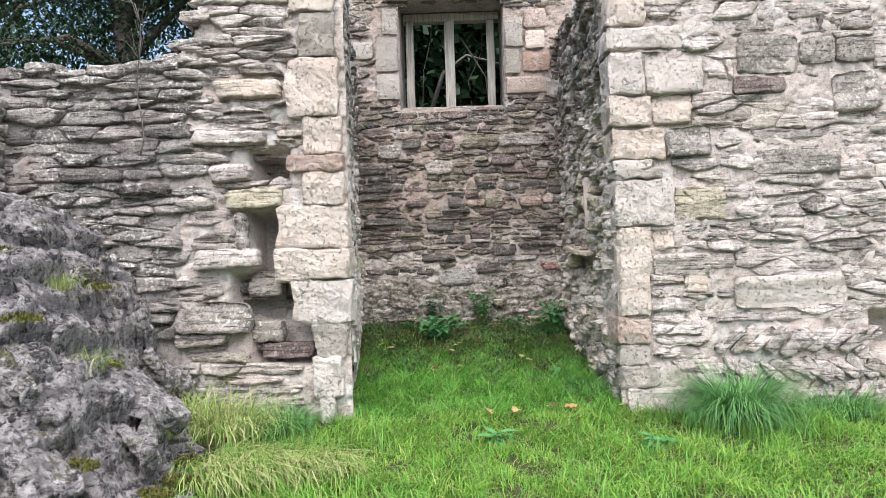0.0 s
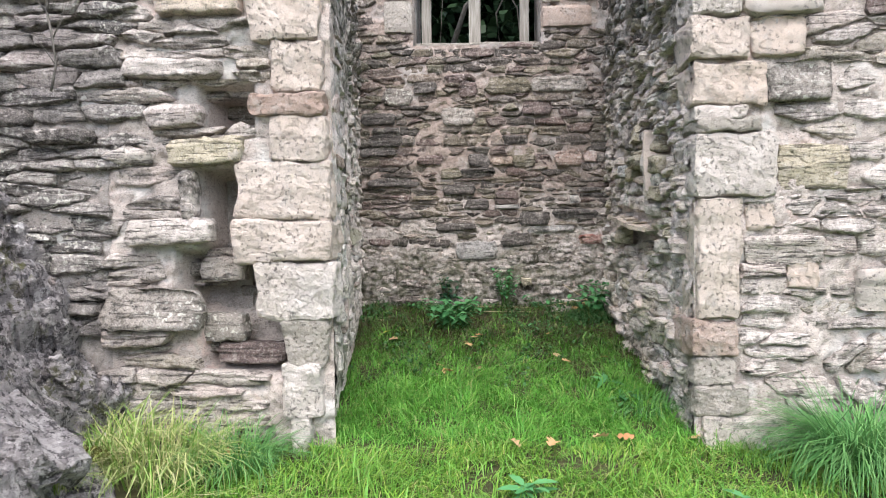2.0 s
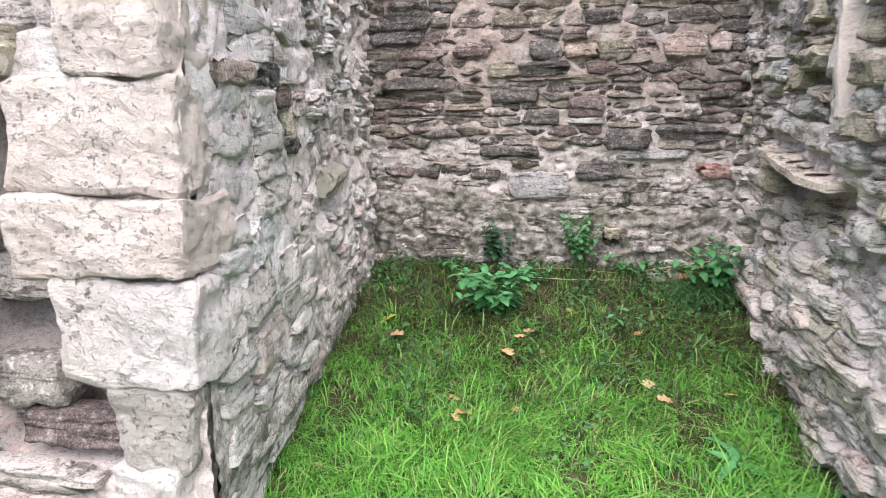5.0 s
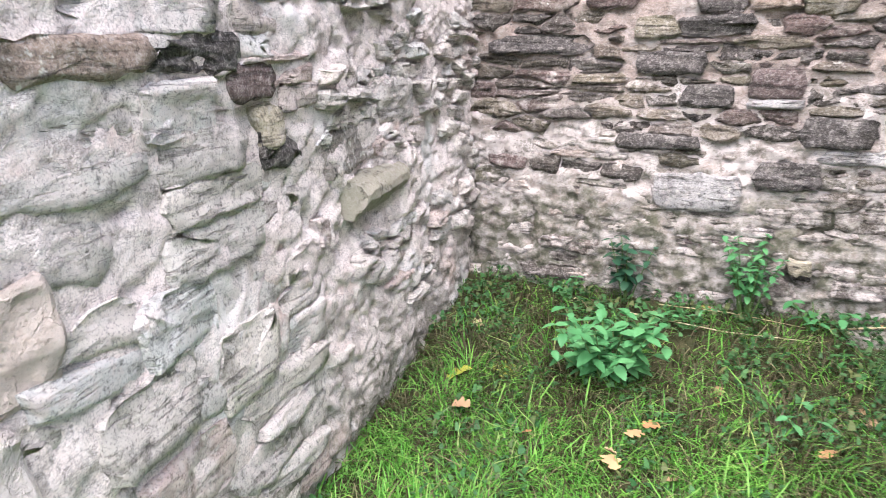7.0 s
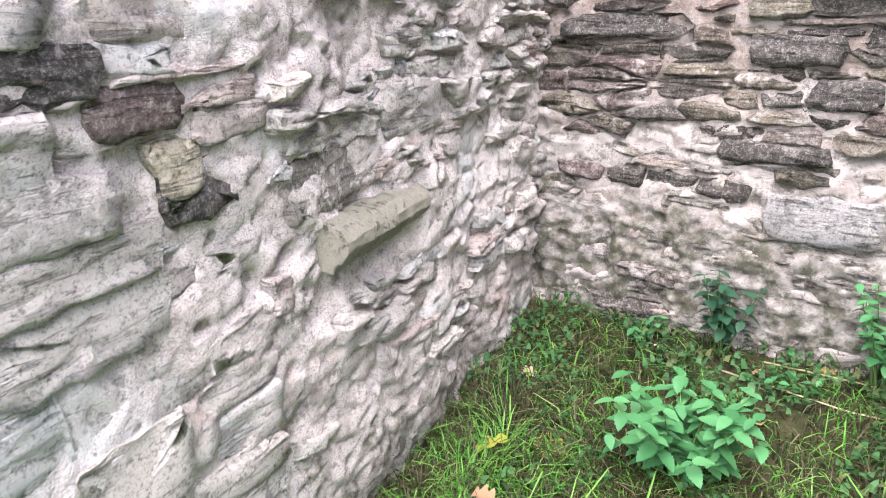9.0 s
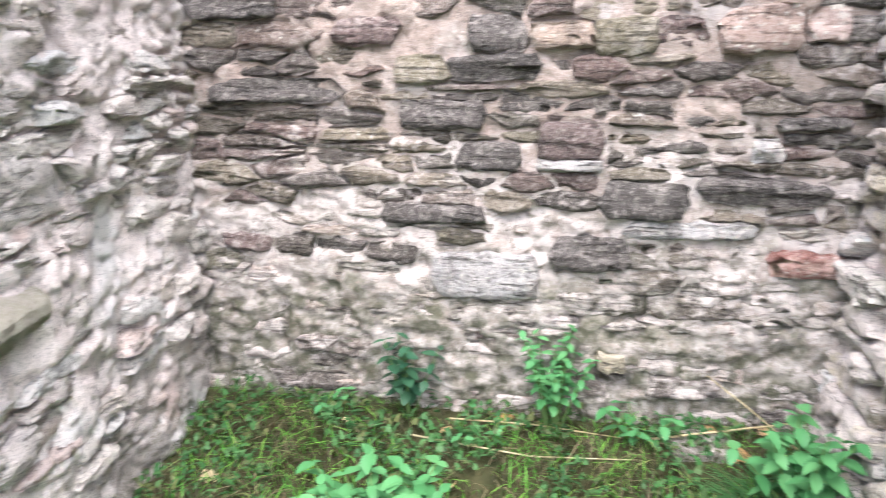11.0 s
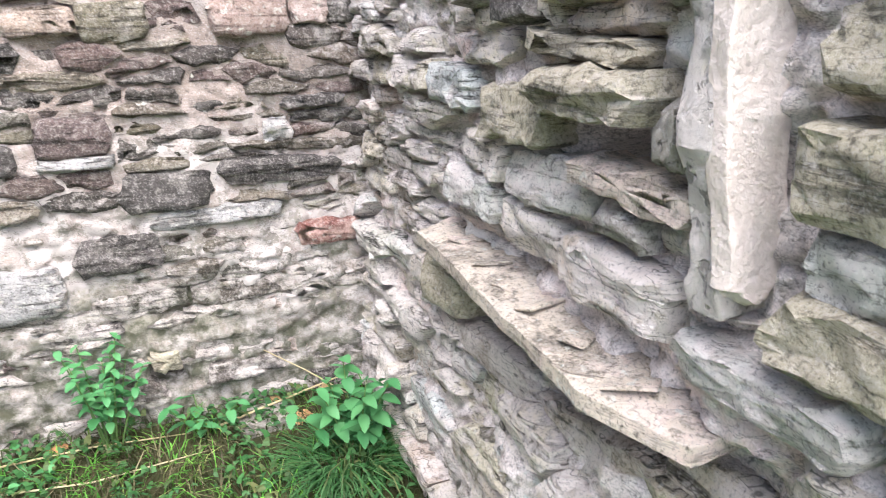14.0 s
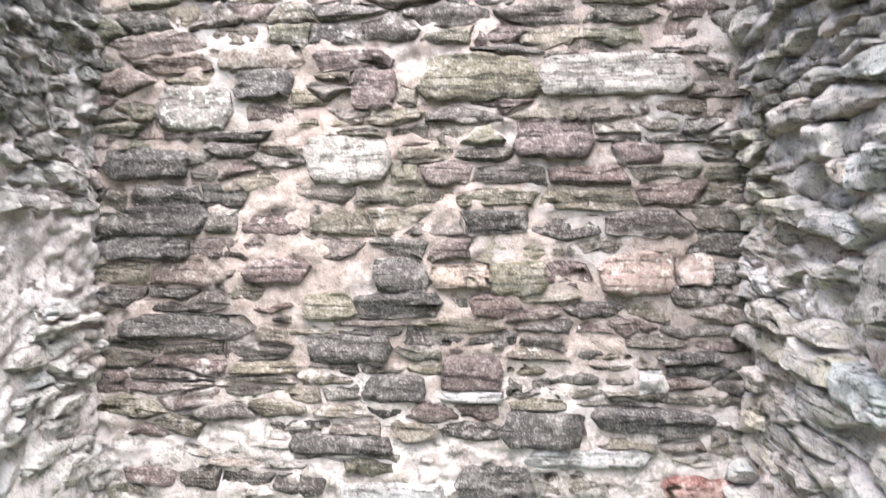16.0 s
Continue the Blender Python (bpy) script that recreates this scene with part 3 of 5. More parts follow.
mortar_sheet("mortar", F_BACK, -.82, 1.42, -.05, 3.5, M_MORT_BACK, wall_north, back_depth, back_keep, .0095, .012,
             lambda u, v: .011 * max(0, min(1, (1.12 + .6 * noise.noise((u * 2.1, v * 2.1, 4)) - v) / .3)) * lumps(u, v, 8, 30, 3))
BACK_A = [(-.42, 1.856, -.19, 1.98), (.03, 1.7, .28, 1.83), (.88, 1.386, 1.08, 1.497), (1.09, 1.411, 1.19, 1.491), (-.54, 1.242, -.13, 1.31), (.43, 1.101, .61, 1.191),
          (.43, 1.064, .61, 1.097), (-.02, .906, .28, .956), (1.06, .801, 1.25, .866), (.36, 1.937, .71, 2.057), (.71, 1.948, 1.12, 2.05), (.06, 2.022, .29, 2.079)]
KIND_A = [M_WHITE_ROUGH, M_WHITE_ROUGH, M_PINK, M_PINK, M_BLACK, M_PURPLE, M_BLUE, M_BLACK, M_REDBRICK, M_OLIVE, M_WHITE_ROUGH, M_PURPLE]
BACK_B = [(.17, 1.916, .3, 2.02), (.64, 1.768, .86, 1.871), (.91, 1.751, 1.05, 1.806), (-.18, 1.944, -.01, 2.026), (.23, 1.385, .39, 1.476), (.4, 1.396, .57, 1.461),
          (.57, 1.381, .73, 1.471), (-.16, 1.406, .04, 1.473), (.02, 1.3, .18, 1.375), (.18, 1.311, .43, 1.377), (-.59, 1.714, -.32, 1.798), (-.5, 1.63, -.29, 1.689)]
KIND_B = [M_PURPLE, M_PURPLE, M_PURPLE, M_BLACK, M_BLACK, M_ORANGE, M_OLIVE, M_PURPLE, M_OLIVE, M_BLACK, M_BLACK, M_BLACK]
BACK_C = [(-.53, 1.546, -.27, 1.63), (-.61, 1.478, -.33, 1.546), (1.04, 1.188, 1.22, 1.22), (.86, .991, 1.19, 1.056), (.6, .941, .84, 1.04), (.2, 1.061, .38, 1.137),
          (.04, 1.175, .28, 1.251), (.99, 1.105, 1.07, 1.161), (.13, .69, .44, .818), (.47, .785, .69, .88), (.67, .888, 1.02, .935), (.62, .49, .7, .54)]
KIND_C = [M_BLACK, M_BLACK, M_BLACK, M_BLACK, M_BLACK, M_BLACK, M_BLACK, M_BLUE, M_BLUE, M_BLACK, M_BLUE, M_TANSLAB]
brng = random.Random(21)
for rects, kinds in ((BACK_A, KIND_A), (BACK_B, KIND_B), (BACK_C, KIND_C)):
    for (a, b, c, d), m in zip(rects, kinds):
        dep = back_depth((a + c) / 2, (b + d) / 2)
        put_slab(F_BACK, (a + c) / 2, (b + d) / 2, c - a, d - b, .03, m, wall_north, dep - .002, brng.uniform(-.03, .03), brng.randrange(999), brng.choice((.15, .3, .5)))
# squared jamb stones beside the window
for k, (a, b, c, d, m) in enumerate(((-.62, 2.78, -.42, 2.95, M_ASHLAR_GREY), (-.4, 2.66, -.19, 2.98, M_ASHLAR_GREY), (-.4, 2.4, -.18, 2.64, M_ASHLAR_GREY), (-.34, 3.0, -.19, 3.24, M_ASHLAR_GREY),
                                     (.79, 2.42, 1.16, 2.58, M_ASHLAR_RED), (.79, 2.6, .93, 2.83, M_ASHLAR_GREY), (.95, 2.62, 1.2, 2.8, M_ASHLAR_RED), (.79, 2.85, .96, 3.12, M_ASHLAR_GREY), (.98, 2.83, 1.16, 3.0, M_ASHLAR), (.97, 3.02, 1.18, 3.2, M_ASHLAR_RED))):
    part("jamb_stone", worn_block(a, 5.075, b, c, 5.35, d, k + 60, .008, 5, .02), m, wall_north)
TAKEN_BACK = BACK_A + BACK_B + BACK_C + [(-.62, 2.78, -.16, 2.98), (-.4, 2.4, -.16, 3.26), (.76, 2.4, 1.2, 3.22)]
lay_rubble(F_BACK, wall_north, "back", -.78, 1.36, .12, 3.45, .06, .18, 3, back_depth, TAKEN_BACK, lambda u, v: back_keep(u, v) and (v > .98 + .2 * noise.noise((u * 2, v * 2, 4)) or noise.noise((u * 3, v * 8, 2)) > .22), (.01, .034), near=lambda u, v: abs(v - 1.3), limit=240, gap=.008)


def back_washed(u, v):
    return v <= .98 + .2 * noise.noise((u * 2, v * 2, 4)) and -.2 < noise.noise((u * 3, v * 8, 2)) <= .22


lay_rubble(F_BACK, wall_north, "washed", -.78, 1.36, .2, 1.2, .038, .13, 5, back_depth, TAKEN_BACK, back_washed, (.006, .015), limit=60, gap=.006)

# ---------- left side wall of the alcove ----------
F_WEST = Face((-.335, 2.72, 0), (-.125, 1, 0), (1, .125, 0))


def west_depth(u, v):
    d = .018 + (.014 + .012 * max(0, min(1, (u - .9) / .3))) * fbm((u, v, 2), 3.5, 3)
    d -= .018 * max(0, 1 - u / .2)
    d -= .05 * max(0, min(1, (.25 - v) / .2))
    d += .012 * max(0, min(1, (.95 - v) / .3))
    return d


mortar_sheet("mortar", F_WEST, .04, 2.5, -.2, 2.58, M_MORT_SIDE, wall_west, west_depth, None, .0095, .006, lambda u, v: .004 * lumps(u, v, 3.2, 8.5, 5) + (.002 + .009 * max(0, min(1, (u - .85) / .3))) * lumps(u, v, 11, 21, 6), .9)
WEST_A = [(.16, 1.235, .43, 1.28), (.44, 1.238, .68, 1.289), (.71, 1.258, .81, 1.291), (.67, 1.179, .82, 1.238), (.77, 1.073, .85, 1.156), (.78, 1.032, .92, 1.11), (.42, 1.132, .6, 1.215), (.46, 1.05, .68, 1.128),
          (.46, .973, .75, 1.04), (.45, .874, .75, .961), (1.05, .967, 1.31, 1.072), (1.4, 1.065, 1.65, 1.172), (.85, 1.145, 1.0, 1.193), (.35, .76, .54, .863), (.55, .59, .74, .73), (.24, .62, .45, .74), (.3, .45, .55, .57)]
WEST_K = [M_ORANGE, M_BLACK, None, M_PURPLE, M_TANSLAB, M_BLACK, None, None, None, None, M_WHITE_ROUGH, None, None, None, None, None, None]
wrng = random.Random(33)
for (a, b, c, d), m in zip(WEST_A, WEST_K):
    put_slab(F_WEST, (a + c) / 2, (b + d) / 2, c - a + .02, d - b + .012, .018, m or MATS["side_west", "object"], wall_west, west_depth((a + c) / 2, (b + d) / 2) - .006, wrng.uniform(-.04, .08), wrng.randrange(999))
TAKEN_WEST = WEST_A + [(1.04, .77, 1.6, .97)]
lay_rubble(F_WEST, wall_west, "side_west", .1, .98, .0, 2.58, .085, .25, 8, west_depth, TAKEN_WEST, lambda u, v: v > 1.35 or noise.noise((u * 2.5, v * 5, 12)) > (-.75 if u < 1 else -.1), (.008, .02), near=lambda u, v: abs(v - .8) + .3 * abs(u - .8), limit=120, gap=.01, bevel=.008, relief=.006)
lay_rubble(F_WEST, wall_west, "side_west", .98, 2.42, .0, 2.58, .058, .15, 9, west_depth, TAKEN_WEST, lambda u, v: v > .42 and noise.noise((u * 3, v * 5, 12)) > (-.15 if v > .6 else .1), (.012, .05), near=lambda u, v: abs(v - .9) + .3 * abs(u - 1.2), limit=180, gap=.012, bevel=.009, relief=.012, layers=.7)

# ---------- right side wall of the alcove ----------
F_EAST = Face((1.265, 2.8, 0), (0, 1, 0), (-1, 0, 0))


def east_depth(u, v):
    d = -.016 + .03 * fbm((u, v, 7), 3, 2)
    d -= .12 * soft_rect(u, v, (.92, 1.215, 1.17, 1.27), .03)
    d -= .07 * soft_rect(u, v, (.74, .8, 1.6, .905), .06)
    d -= .025 * soft_rect(u, v, (.66, 1.06, .86, 1.5), .03)
    d -= .1 * soft_rect(u, v, (.5, 1.3, .68, 1.4), .04)
    d += .03 * soft_rect(u, v, (.7, .1, 2.3, .6), .2) 
    return d


mortar_sheet("mortar", F_EAST, .02, 2.4, -.2, 2.9, M_MORT_SIDE, wall_east, east_depth, None, .0085, .018, lambda u, v: .012 * lumps(u, v, 4.6, 14, 8) + .01 * lumps(u, v, 17, 34, 9), 1.6)
EAST_A = [(.92, 1.272, 1.18, 1.338), (.94, 1.345, 1.23, 1.378), (.84, 1.175, 1.08, 1.215), (.86, 1.23, .905, 1.304), (.57, 1.15, .69, 1.211), (.55, 1.07, .72, 1.145), (.52, 1.218, .71, 1.3), (.58, 1.33, .7, 1.4),
          (1.18, 1.215, 1.4, 1.303), (.79, 1.138, .88, 1.19), (.93, 1.12, 1.04, 1.165), (1.51, .819, 1.7, .923), (1.45, 1.25, 1.63, 1.32), (1.0, 1.42, 1.15, 1.52), (1.2, 1.4, 1.32, 1.5), (1.36, 1.43, 1.46, 1.56),
          (.62, .99, .86, 1.05), (.88, 1.02, 1.12, 1.1), (1.14, 1.04, 1.32, 1.115), (1.34, 1.06, 1.56, 1.13), (1.06, 1.125, 1.3, 1.2), (1.32, 1.14, 1.5, 1.21)]
EAST_K = [M_TANSLAB, M_TANSLAB, M_SHELF, M_ASHLAR_GREY, M_MINT, M_TANSLAB, M_TANSLAB, M_TANSLAB, M_TANSLAB, None, M_WHITE_ROUGH, M_TANSLAB, None, M_TANSLAB, M_BLACK, M_WHITE_ROUGH, M_MINT, None, None, M_MINT, M_MINT, None]
EAST_D = [.075, .05, .045, .045, .04, .05, .05, .03, .045, .02, .04, .05, .045, .06, .05, .065, .035, .04, .03, .04, .035, .03]
erng = random.Random(41)
for (a, b, c, d), m, dd in zip(EAST_A, EAST_K, EAST_D):
    put_slab(F_EAST, (a + c) / 2, (b + d) / 2, c - a, d - b, dd, m or MATS["side_east", "object"], wall_east, -.005, erng.uniform(-.04, .06), erng.randrange(999), relief=.013)
TAKEN_EAST = EAST_A + [(.68, .85, 1.66, 1.02), (.71, 1.09, .83, 1.46), (.94, 1.215, 1.16, 1.27)]
lay_rubble(F_EAST, wall_east, "side_east", .1, 2.3, .0, 2.9, .06, .18, 15, east_depth, TAKEN_EAST, None, (.008, .075), near=lambda u, v: abs(v - 1.0), limit=300, gap=.004, bevel=.008, relief=.011, layers=.8)

# ---------- left pier, front ----------
F_PIERW = Face((0, 2.72, 0), (1, 0, 0), (0, -1, 0))
CAVITY = [(-.92, .83, -.74, 1.2), (-.9, 1.38, -.7, 1.56), (-1.02, .56, -.62, .83), (-.92, .3, -.52, .56)]


def west_top(u):
    if u < -1.4:
        return 2.1 + .05 * noise.noise((u * 4, 1, 1))
    if u < -1.14:
        return 2.1 + (u + 1.4) * 1.55
    return min(2.6, 2.5 + (u + 1.14) * 2.0)


def pierw_depth(u, v):
    d = -.01 + .022 * fbm((u, v, 12), 2.2, 2)
    for r, k in zip(CAVITY, (.33, .26, .3, .24)):
        d -= k * soft_rect(u, v, r, .07)
    return d


mortar_sheet("mortar", F_PIERW, -1.35, -.33, -.35, 2.6, M_MORT_PIER, wall_west, pierw_depth, lambda u, v: v < west_top(u) - .03, rough=.018)
mortar_sheet("mortar", F_PIERW, -2.5, -1.352, -.35, 2.6, M_MORT_OLD, wall_west, pierw_depth, lambda u, v: v < west_top(u) - .03, rough=.018)
QUOINS_W = [(-.68, 1.448, -.35, 1.545, M_ASHLAR_RED), (-.6, 1.25, -.34, 1.44, M_ASHLAR), (-.75, .985, -.33, 1.24, M_ASHLAR), (-.77, .8, -.32, .98, M_ASHLAR), (-.67, .545, -.31, .795, M_ASHLAR_WHITE),
            (-.56, .33, -.335, .54, M_ASHLAR_GREY), (-.56, .1, -.375, .34, M_ASHLAR_WHITE), (-.52, -.15, -.43, .11, M_ASHLAR_WHITE), (-.59, 1.55, -.36, 1.77, M_ASHLAR), (-.68, 1.775, -.37, 2.12, M_ASHLAR), (-.6, 2.125, -.38, 2.4, M_ASHLAR_GREY), (-.66, 2.405, -.38, 2.6, M_ASHLAR)]
for k, (a, b, c, d, m) in enumerate(QUOINS_W):
    part("quoin", worn_block(a, 2.675 + (k % 3) * .008, b - .003, c, 2.84 + (k % 2) * .07, d + .003, k, .02, 12, .018, .25 if k in (5, 7) else 0), m, wall_west)
PIERW_A = [(-1.05, 1.235, -.72, 1.347), (-1.25, .883, -.87, .99), (-.97, .704, -.76, .812), (-1.36, .504, -.92, .676), (-1.37, .423, -1.07, .495), (-.95, .433, -.75, .554), (-.88, .331, -.56, .42), (-1.0, 1.0, -.93, 1.2), (-1.15, 1.4, -.9, 1.5), (-1.1, 1.9, -.72, 2.0), (-1.25, 1.62, -.82, 1.7), (-2.05, 1.42, -1.68, 1.5), (-1.7, 1.34, -1.4, 1.4)]
PIERW_K = [M_TANSLAB, None, None, M_WHITE_ROUGH, None, M_WHITE_ROUGH, M_PURPLE, None, None, M_SHELF, None, M_BLACK, M_BLACK]
prng = random.Random(52)
for (a, b, c, d), m in zip(PIERW_A, PIERW_K):
    hollow = min(0, pierw_depth((a + c) / 2, (b + d) / 2) + .03) * .55
    put_slab(F_PIERW, (a + c) / 2, (b + d) / 2, c - a, d - b, .06, m or MATS["pier_west", "object"], wall_west, hollow, prng.uniform(-.05, .05), prng.randrange(999))
TAKEN_PW = PIERW_A + [q[:4] for q in QUOINS_W] + [(-.62, -.2, -.34, .6)]
def old_part(u, v):
    return u + .25 * noise.noise((u * 2, v * 3, 6)) < -1.28


lay_rubble(F_PIERW, wall_west, "pier_west", -2.45, -.36, -.1, 2.6, .062, .24, 18, pierw_depth, TAKEN_PW,
           lambda u, v: v < west_top(u) and not old_part(u, v), (.015, .06), near=lambda u, v: abs(u + .9) + abs(v - .9) * .6, limit=260, gap=.004, relief=.009)
lay_rubble(F_PIERW, wall_west, "old", -2.45, -.36, -.1, 2.6, .062, .24, 19, pierw_depth, TAKEN_PW,
           lambda u, v: v < west_top(u) and old_part(u, v), (.015, .07), near=lambda u, v: -v, limit=140, gap=.004, relief=.009)
# flat slabs bedded along the broken wall head
crng = random.Random(64)
u = -2.5
while u < -.75:
    w = crng.uniform(.14, .36)
    m = MATS["old", "object"] if u < -1.4 else MATS["pier_west", "object"]
    bm = worn_block(u, 2.66 + crng.uniform(0, .05), west_top(u + w / 2) - .03, u + w * .96, 3.15 + crng.uniform(0, .2), west_top(u + w / 2) + crng.uniform(.015, .05), crng.randrange(99), .02, 5, .02)
    part("coping_slab", bm, m, wall_west)
    u += w

# ---------- return wall at the far left ----------
F_RET = Face((0, 2.35, 0), (1, 0, 0), (0, -1, 0))
F_RETE = Face((-2.42, 2.35, 0), (0, 1, 0), (1, 0, 0))
for f, a, b, seed in ((F_RET, -4.4, -2.42, 71), (F_RETE, 0, .34, 72)):
    mortar_sheet("mortar", f, a, b, -.3, 1.95, M_MORT_OLD, wall_return, lambda u, v: .01, step=.03)
    lay_rubble(f, wall_return, "old", a, b, .2, 1.95, .08, .2, seed, lambda u, v: .01, (), None, (.03, .08), near=lambda u, v: abs(v - 1.5), limit=70)
for k, (b, d) in enumerate(((1.28, 1.5), (1.52, 1.72))):
    part("quoin", worn_block(-2.75, 2.29, b, -2.38, 2.6, d, 80 + k, .02, 6, .04), M_ASHLAR_RED, wall_return)

# ---------- right pier, front ----------
F_PIERE = Face((0, 2.79, 0), (1, 0, 0), (0, -1, 0))
HOLES_E = [(2.78, .3, 2.95, .5)]


def piere_depth(u, v):
    return -.002 + .016 * fbm((u, v, 17), 2.2, 2) - .16 * soft_rect(u, v, HOLES_E[0], .08) + .015 * max(0, min(1, (.3 - v) / .3))


mortar_sheet("mortar", F_PIERE, 1.27, 4.6, -.3, 2.9, M_MORT_PIER, wall_east, piere_depth, rough=.016)
QUOINS_E = [(1.25, 1.86, 1.46, 2.1, M_ASHLAR_WHITE), (1.25, 1.666, 1.5, 1.841, M_ASHLAR), (1.26, 1.463, 1.58, 1.651, M_ASHLAR), (1.26, 1.072, 1.62, 1.341, M_ASHLAR_WHITE), (1.275, .53, 1.47, 1.06, M_ASHLAR), (1.25, .358, 1.46, .515, M_ASHLAR_RED),
            (1.3, -.1, 1.67, .1, M_ASHLAR_WHITE), (1.24, 2.13, 1.7, 2.26, M_ASHLAR_WHITE), (1.25, 2.28, 1.48, 2.55, M_ASHLAR), (1.25, 2.57, 1.6, 2.9, M_ASHLAR_GREY), (1.27, .1, 1.5, .235, M_ASHLAR_GREY), (1.265, .235, 1.44, .355, M_ASHLAR_GREY), (1.265, 1.345, 1.56, 1.4, M_ASHLAR_GREY), (1.26, 1.4, 1.5, 1.46, M_ASHLAR_WHITE)]
for k, (a, b, c, d, m) in enumerate(QUOINS_E):
    part("quoin", worn_block(a, 2.745 + (k % 3) * .008, b - .003, c, 3.02 + (k % 2) * .06, d + .003, k + 30, .019, 12, .017), m, wall_east)
PIERE_A = [(1.58, 1.484, 1.85, 1.645), (1.49, .773, 1.82, .894), (1.67, .665, 1.8, .77), (1.49, .922, 1.61, 1.03), (1.48, 1.861, 1.81, 2.103), (1.51, 1.674, 1.74, 1.835), (1.98, .568, 2.6, .74), (2.1, 1.36, 2.6, 1.49), (2.03, 1.97, 2.38, 2.19), (2.4, 2.015, 2.6, 2.16), (2.62, 2.02, 2.84, 2.16), (2.59, 1.72, 2.86, 1.94), (2.0, 1.84, 2.3, 1.94), (1.63, 1.1, 1.92, 1.28)]
PIERE_K = [M_WHITE_ROUGH, None, M_ASHLAR, M_ASHLAR, M_ASHLAR_WHITE, M_ASHLAR, M_ASHLAR_WHITE, M_WHITE_ROUGH, M_WHITE_ROUGH, M_WHITE_ROUGH, M_WHITE_ROUGH, M_WHITE_ROUGH, M_PURPLE, M_TANSLAB]
qrng = random.Random(77)
for (a, b, c, d), m in zip(PIERE_A, PIERE_K):
    put_slab(F_PIERE, (a + c) / 2, (b + d) / 2, c - a, d - b, .028, m or MATS["pier_east", "object"], wall_east, 0, qrng.uniform(-.03, .03), qrng.randrange(999), .06)
# herringbone courses at the foot
for row, (vc, lean, u0, u1) in enumerate(((.36, .75, 1.92, 2.75), (.19, -.6, 1.8, 2.78), (.05, .8, 2.35, 3.6))):
    u = u0
    while u < u1:
        put_slab(F_PIERE, u, vc + qrng.uniform(-.01, .01), .2 * qrng.uniform(.85, 1.1), .06 * qrng.uniform(.8, 1.2), qrng.uniform(.03, .055), MATS["pier_east", "object"], wall_east, -.005, lean + qrng.uniform(-.12, .12), qrng.randrange(999), .2)
        u += qrng.uniform(.075, .1)
TAKEN_PE = PIERE_A + [q[:4] for q in QUOINS_E] + [(1.86, .0, 2.8, .48), (2.7, .25, 3.0, .52)]
lay_rubble(F_PIERE, wall_east, "pier_east", 1.29, 4.5, -.1, 2.9, .085, .24, 23, piere_depth, TAKEN_PE, None, (.01, .035), near=lambda u, v: abs(u - 1.9) + abs(v - 1.1) * .6, limit=300, gap=.008)

# ---------- window in the back wall ----------
def build_window():
    w = tagged(new("window_1"), "small unglazed window with weathered grey oak mullions", "window", kind="structure")
    w.location = (.3, 5.45, SILL)
    mw = w.matrix_basis.inverted()

    def bar(name, x0, y0, z0, x1, y1, z1, seed, mat=M_TIMBER, wear=.004):
        bm = worn_block(x0, y0, z0, x1, y1, z1, seed, wear, 6, .008)
        bm.transform(mw)
        part(name, bm, mat, w)
    bar("window_frame", -.14, 5.42, SILL, -.065, 5.52, HEAD - .06, 1)
    bar("mullion", .235, 5.42, SILL, .33, 5.52, HEAD - .06, 2)
    bar("window_frame", .64, 5.42, SILL, .715, 5.52, HEAD - .06, 3)
    bar("window_head", -.16, 5.42, HEAD - .06, .76, 5.52, HEAD + .02, 4)
    bar("window_sill", -.17, 5.17, SILL - .06, .77, 5.78, SILL + .01, 5, M_ASHLAR_GREY, .012)
    bar("lintel", -.3, 5.04, HEAD + .03, .88, 5.3, HEAD + .2, 6, M_TIMBER, .015)


build_window()

# ---------- stone shelf, post and moulded fragment ----------
def placed(name, label, category, meshes, where):
    ob = tagged(new(name), label, category)
    ob.location = where
    inv = Matrix.Translation(where).inverted()
    for nm, bm, m in meshes:
        bm.transform(inv)
        part(nm, bm, m, ob, smooth=False)
    return ob


shelf_bm = worn_block(1.163, 3.6, .917, 1.36, 4.42, .945, 5, .006, 20, .003)
for v in shelf_bm.verts:
    k = (v.co.y - 3.59) / .83
    v.co.x += .028 * k + .008 * noise.noise((v.co.y * 9, 3, 1))
    v.co.z += .06 * k - (1.26 - v.co.x) * .16
    if v.co.y < 3.75:
        v.co.x += (3.75 - v.co.y) * .4
shelf_parts = [("slab", shelf_bm, M_SHELF)]
frng = random.Random(90)
for k in range(6):
    fx, fy = frng.uniform(1.225, 1.25), 3.74 + k * .11 + frng.uniform(-.02, .02)
    fl = worn_block(-.022, -.035, -.006, .022, .035, .0, k + 40, .004, 8, .002)
    top_z = .947 + .06 * (fy - 3.6) / .83 - (1.26 - fx) * .16
    fl.transform(Matrix.Translation((fx, fy, top_z + .004)) @ Euler((.07, -.16, frng.uniform(0, 6))).to_matrix().to_4x4())
    shelf_parts.append(("flake", fl, M_SHELF))
placed("stone_shelf", "long pale stone shelf slab built into the rubble wall", "stone shelf", shelf_parts, (1.25, 3.95, .93))
post_bm = worn_block(1.222, 3.56, 1.125, 1.3, 3.59, 1.46, 8, .008, 16, .003)
for v in post_bm.verts:
    if v.co.z < 1.125:
        v.co.z += .03 * noise.noise(v.co * 40) - (.012 if v.co.y > 3.55 else 0)
    v.co.y += (v.co.z - 1.1) * .08
side_bm = worn_block(1.224, 3.582, 1.095, 1.3, 3.63, 1.46, 9, .02, 16, .006)
for v in side_bm.verts:
    v.co.y += (v.co.z - 1.1) * .08
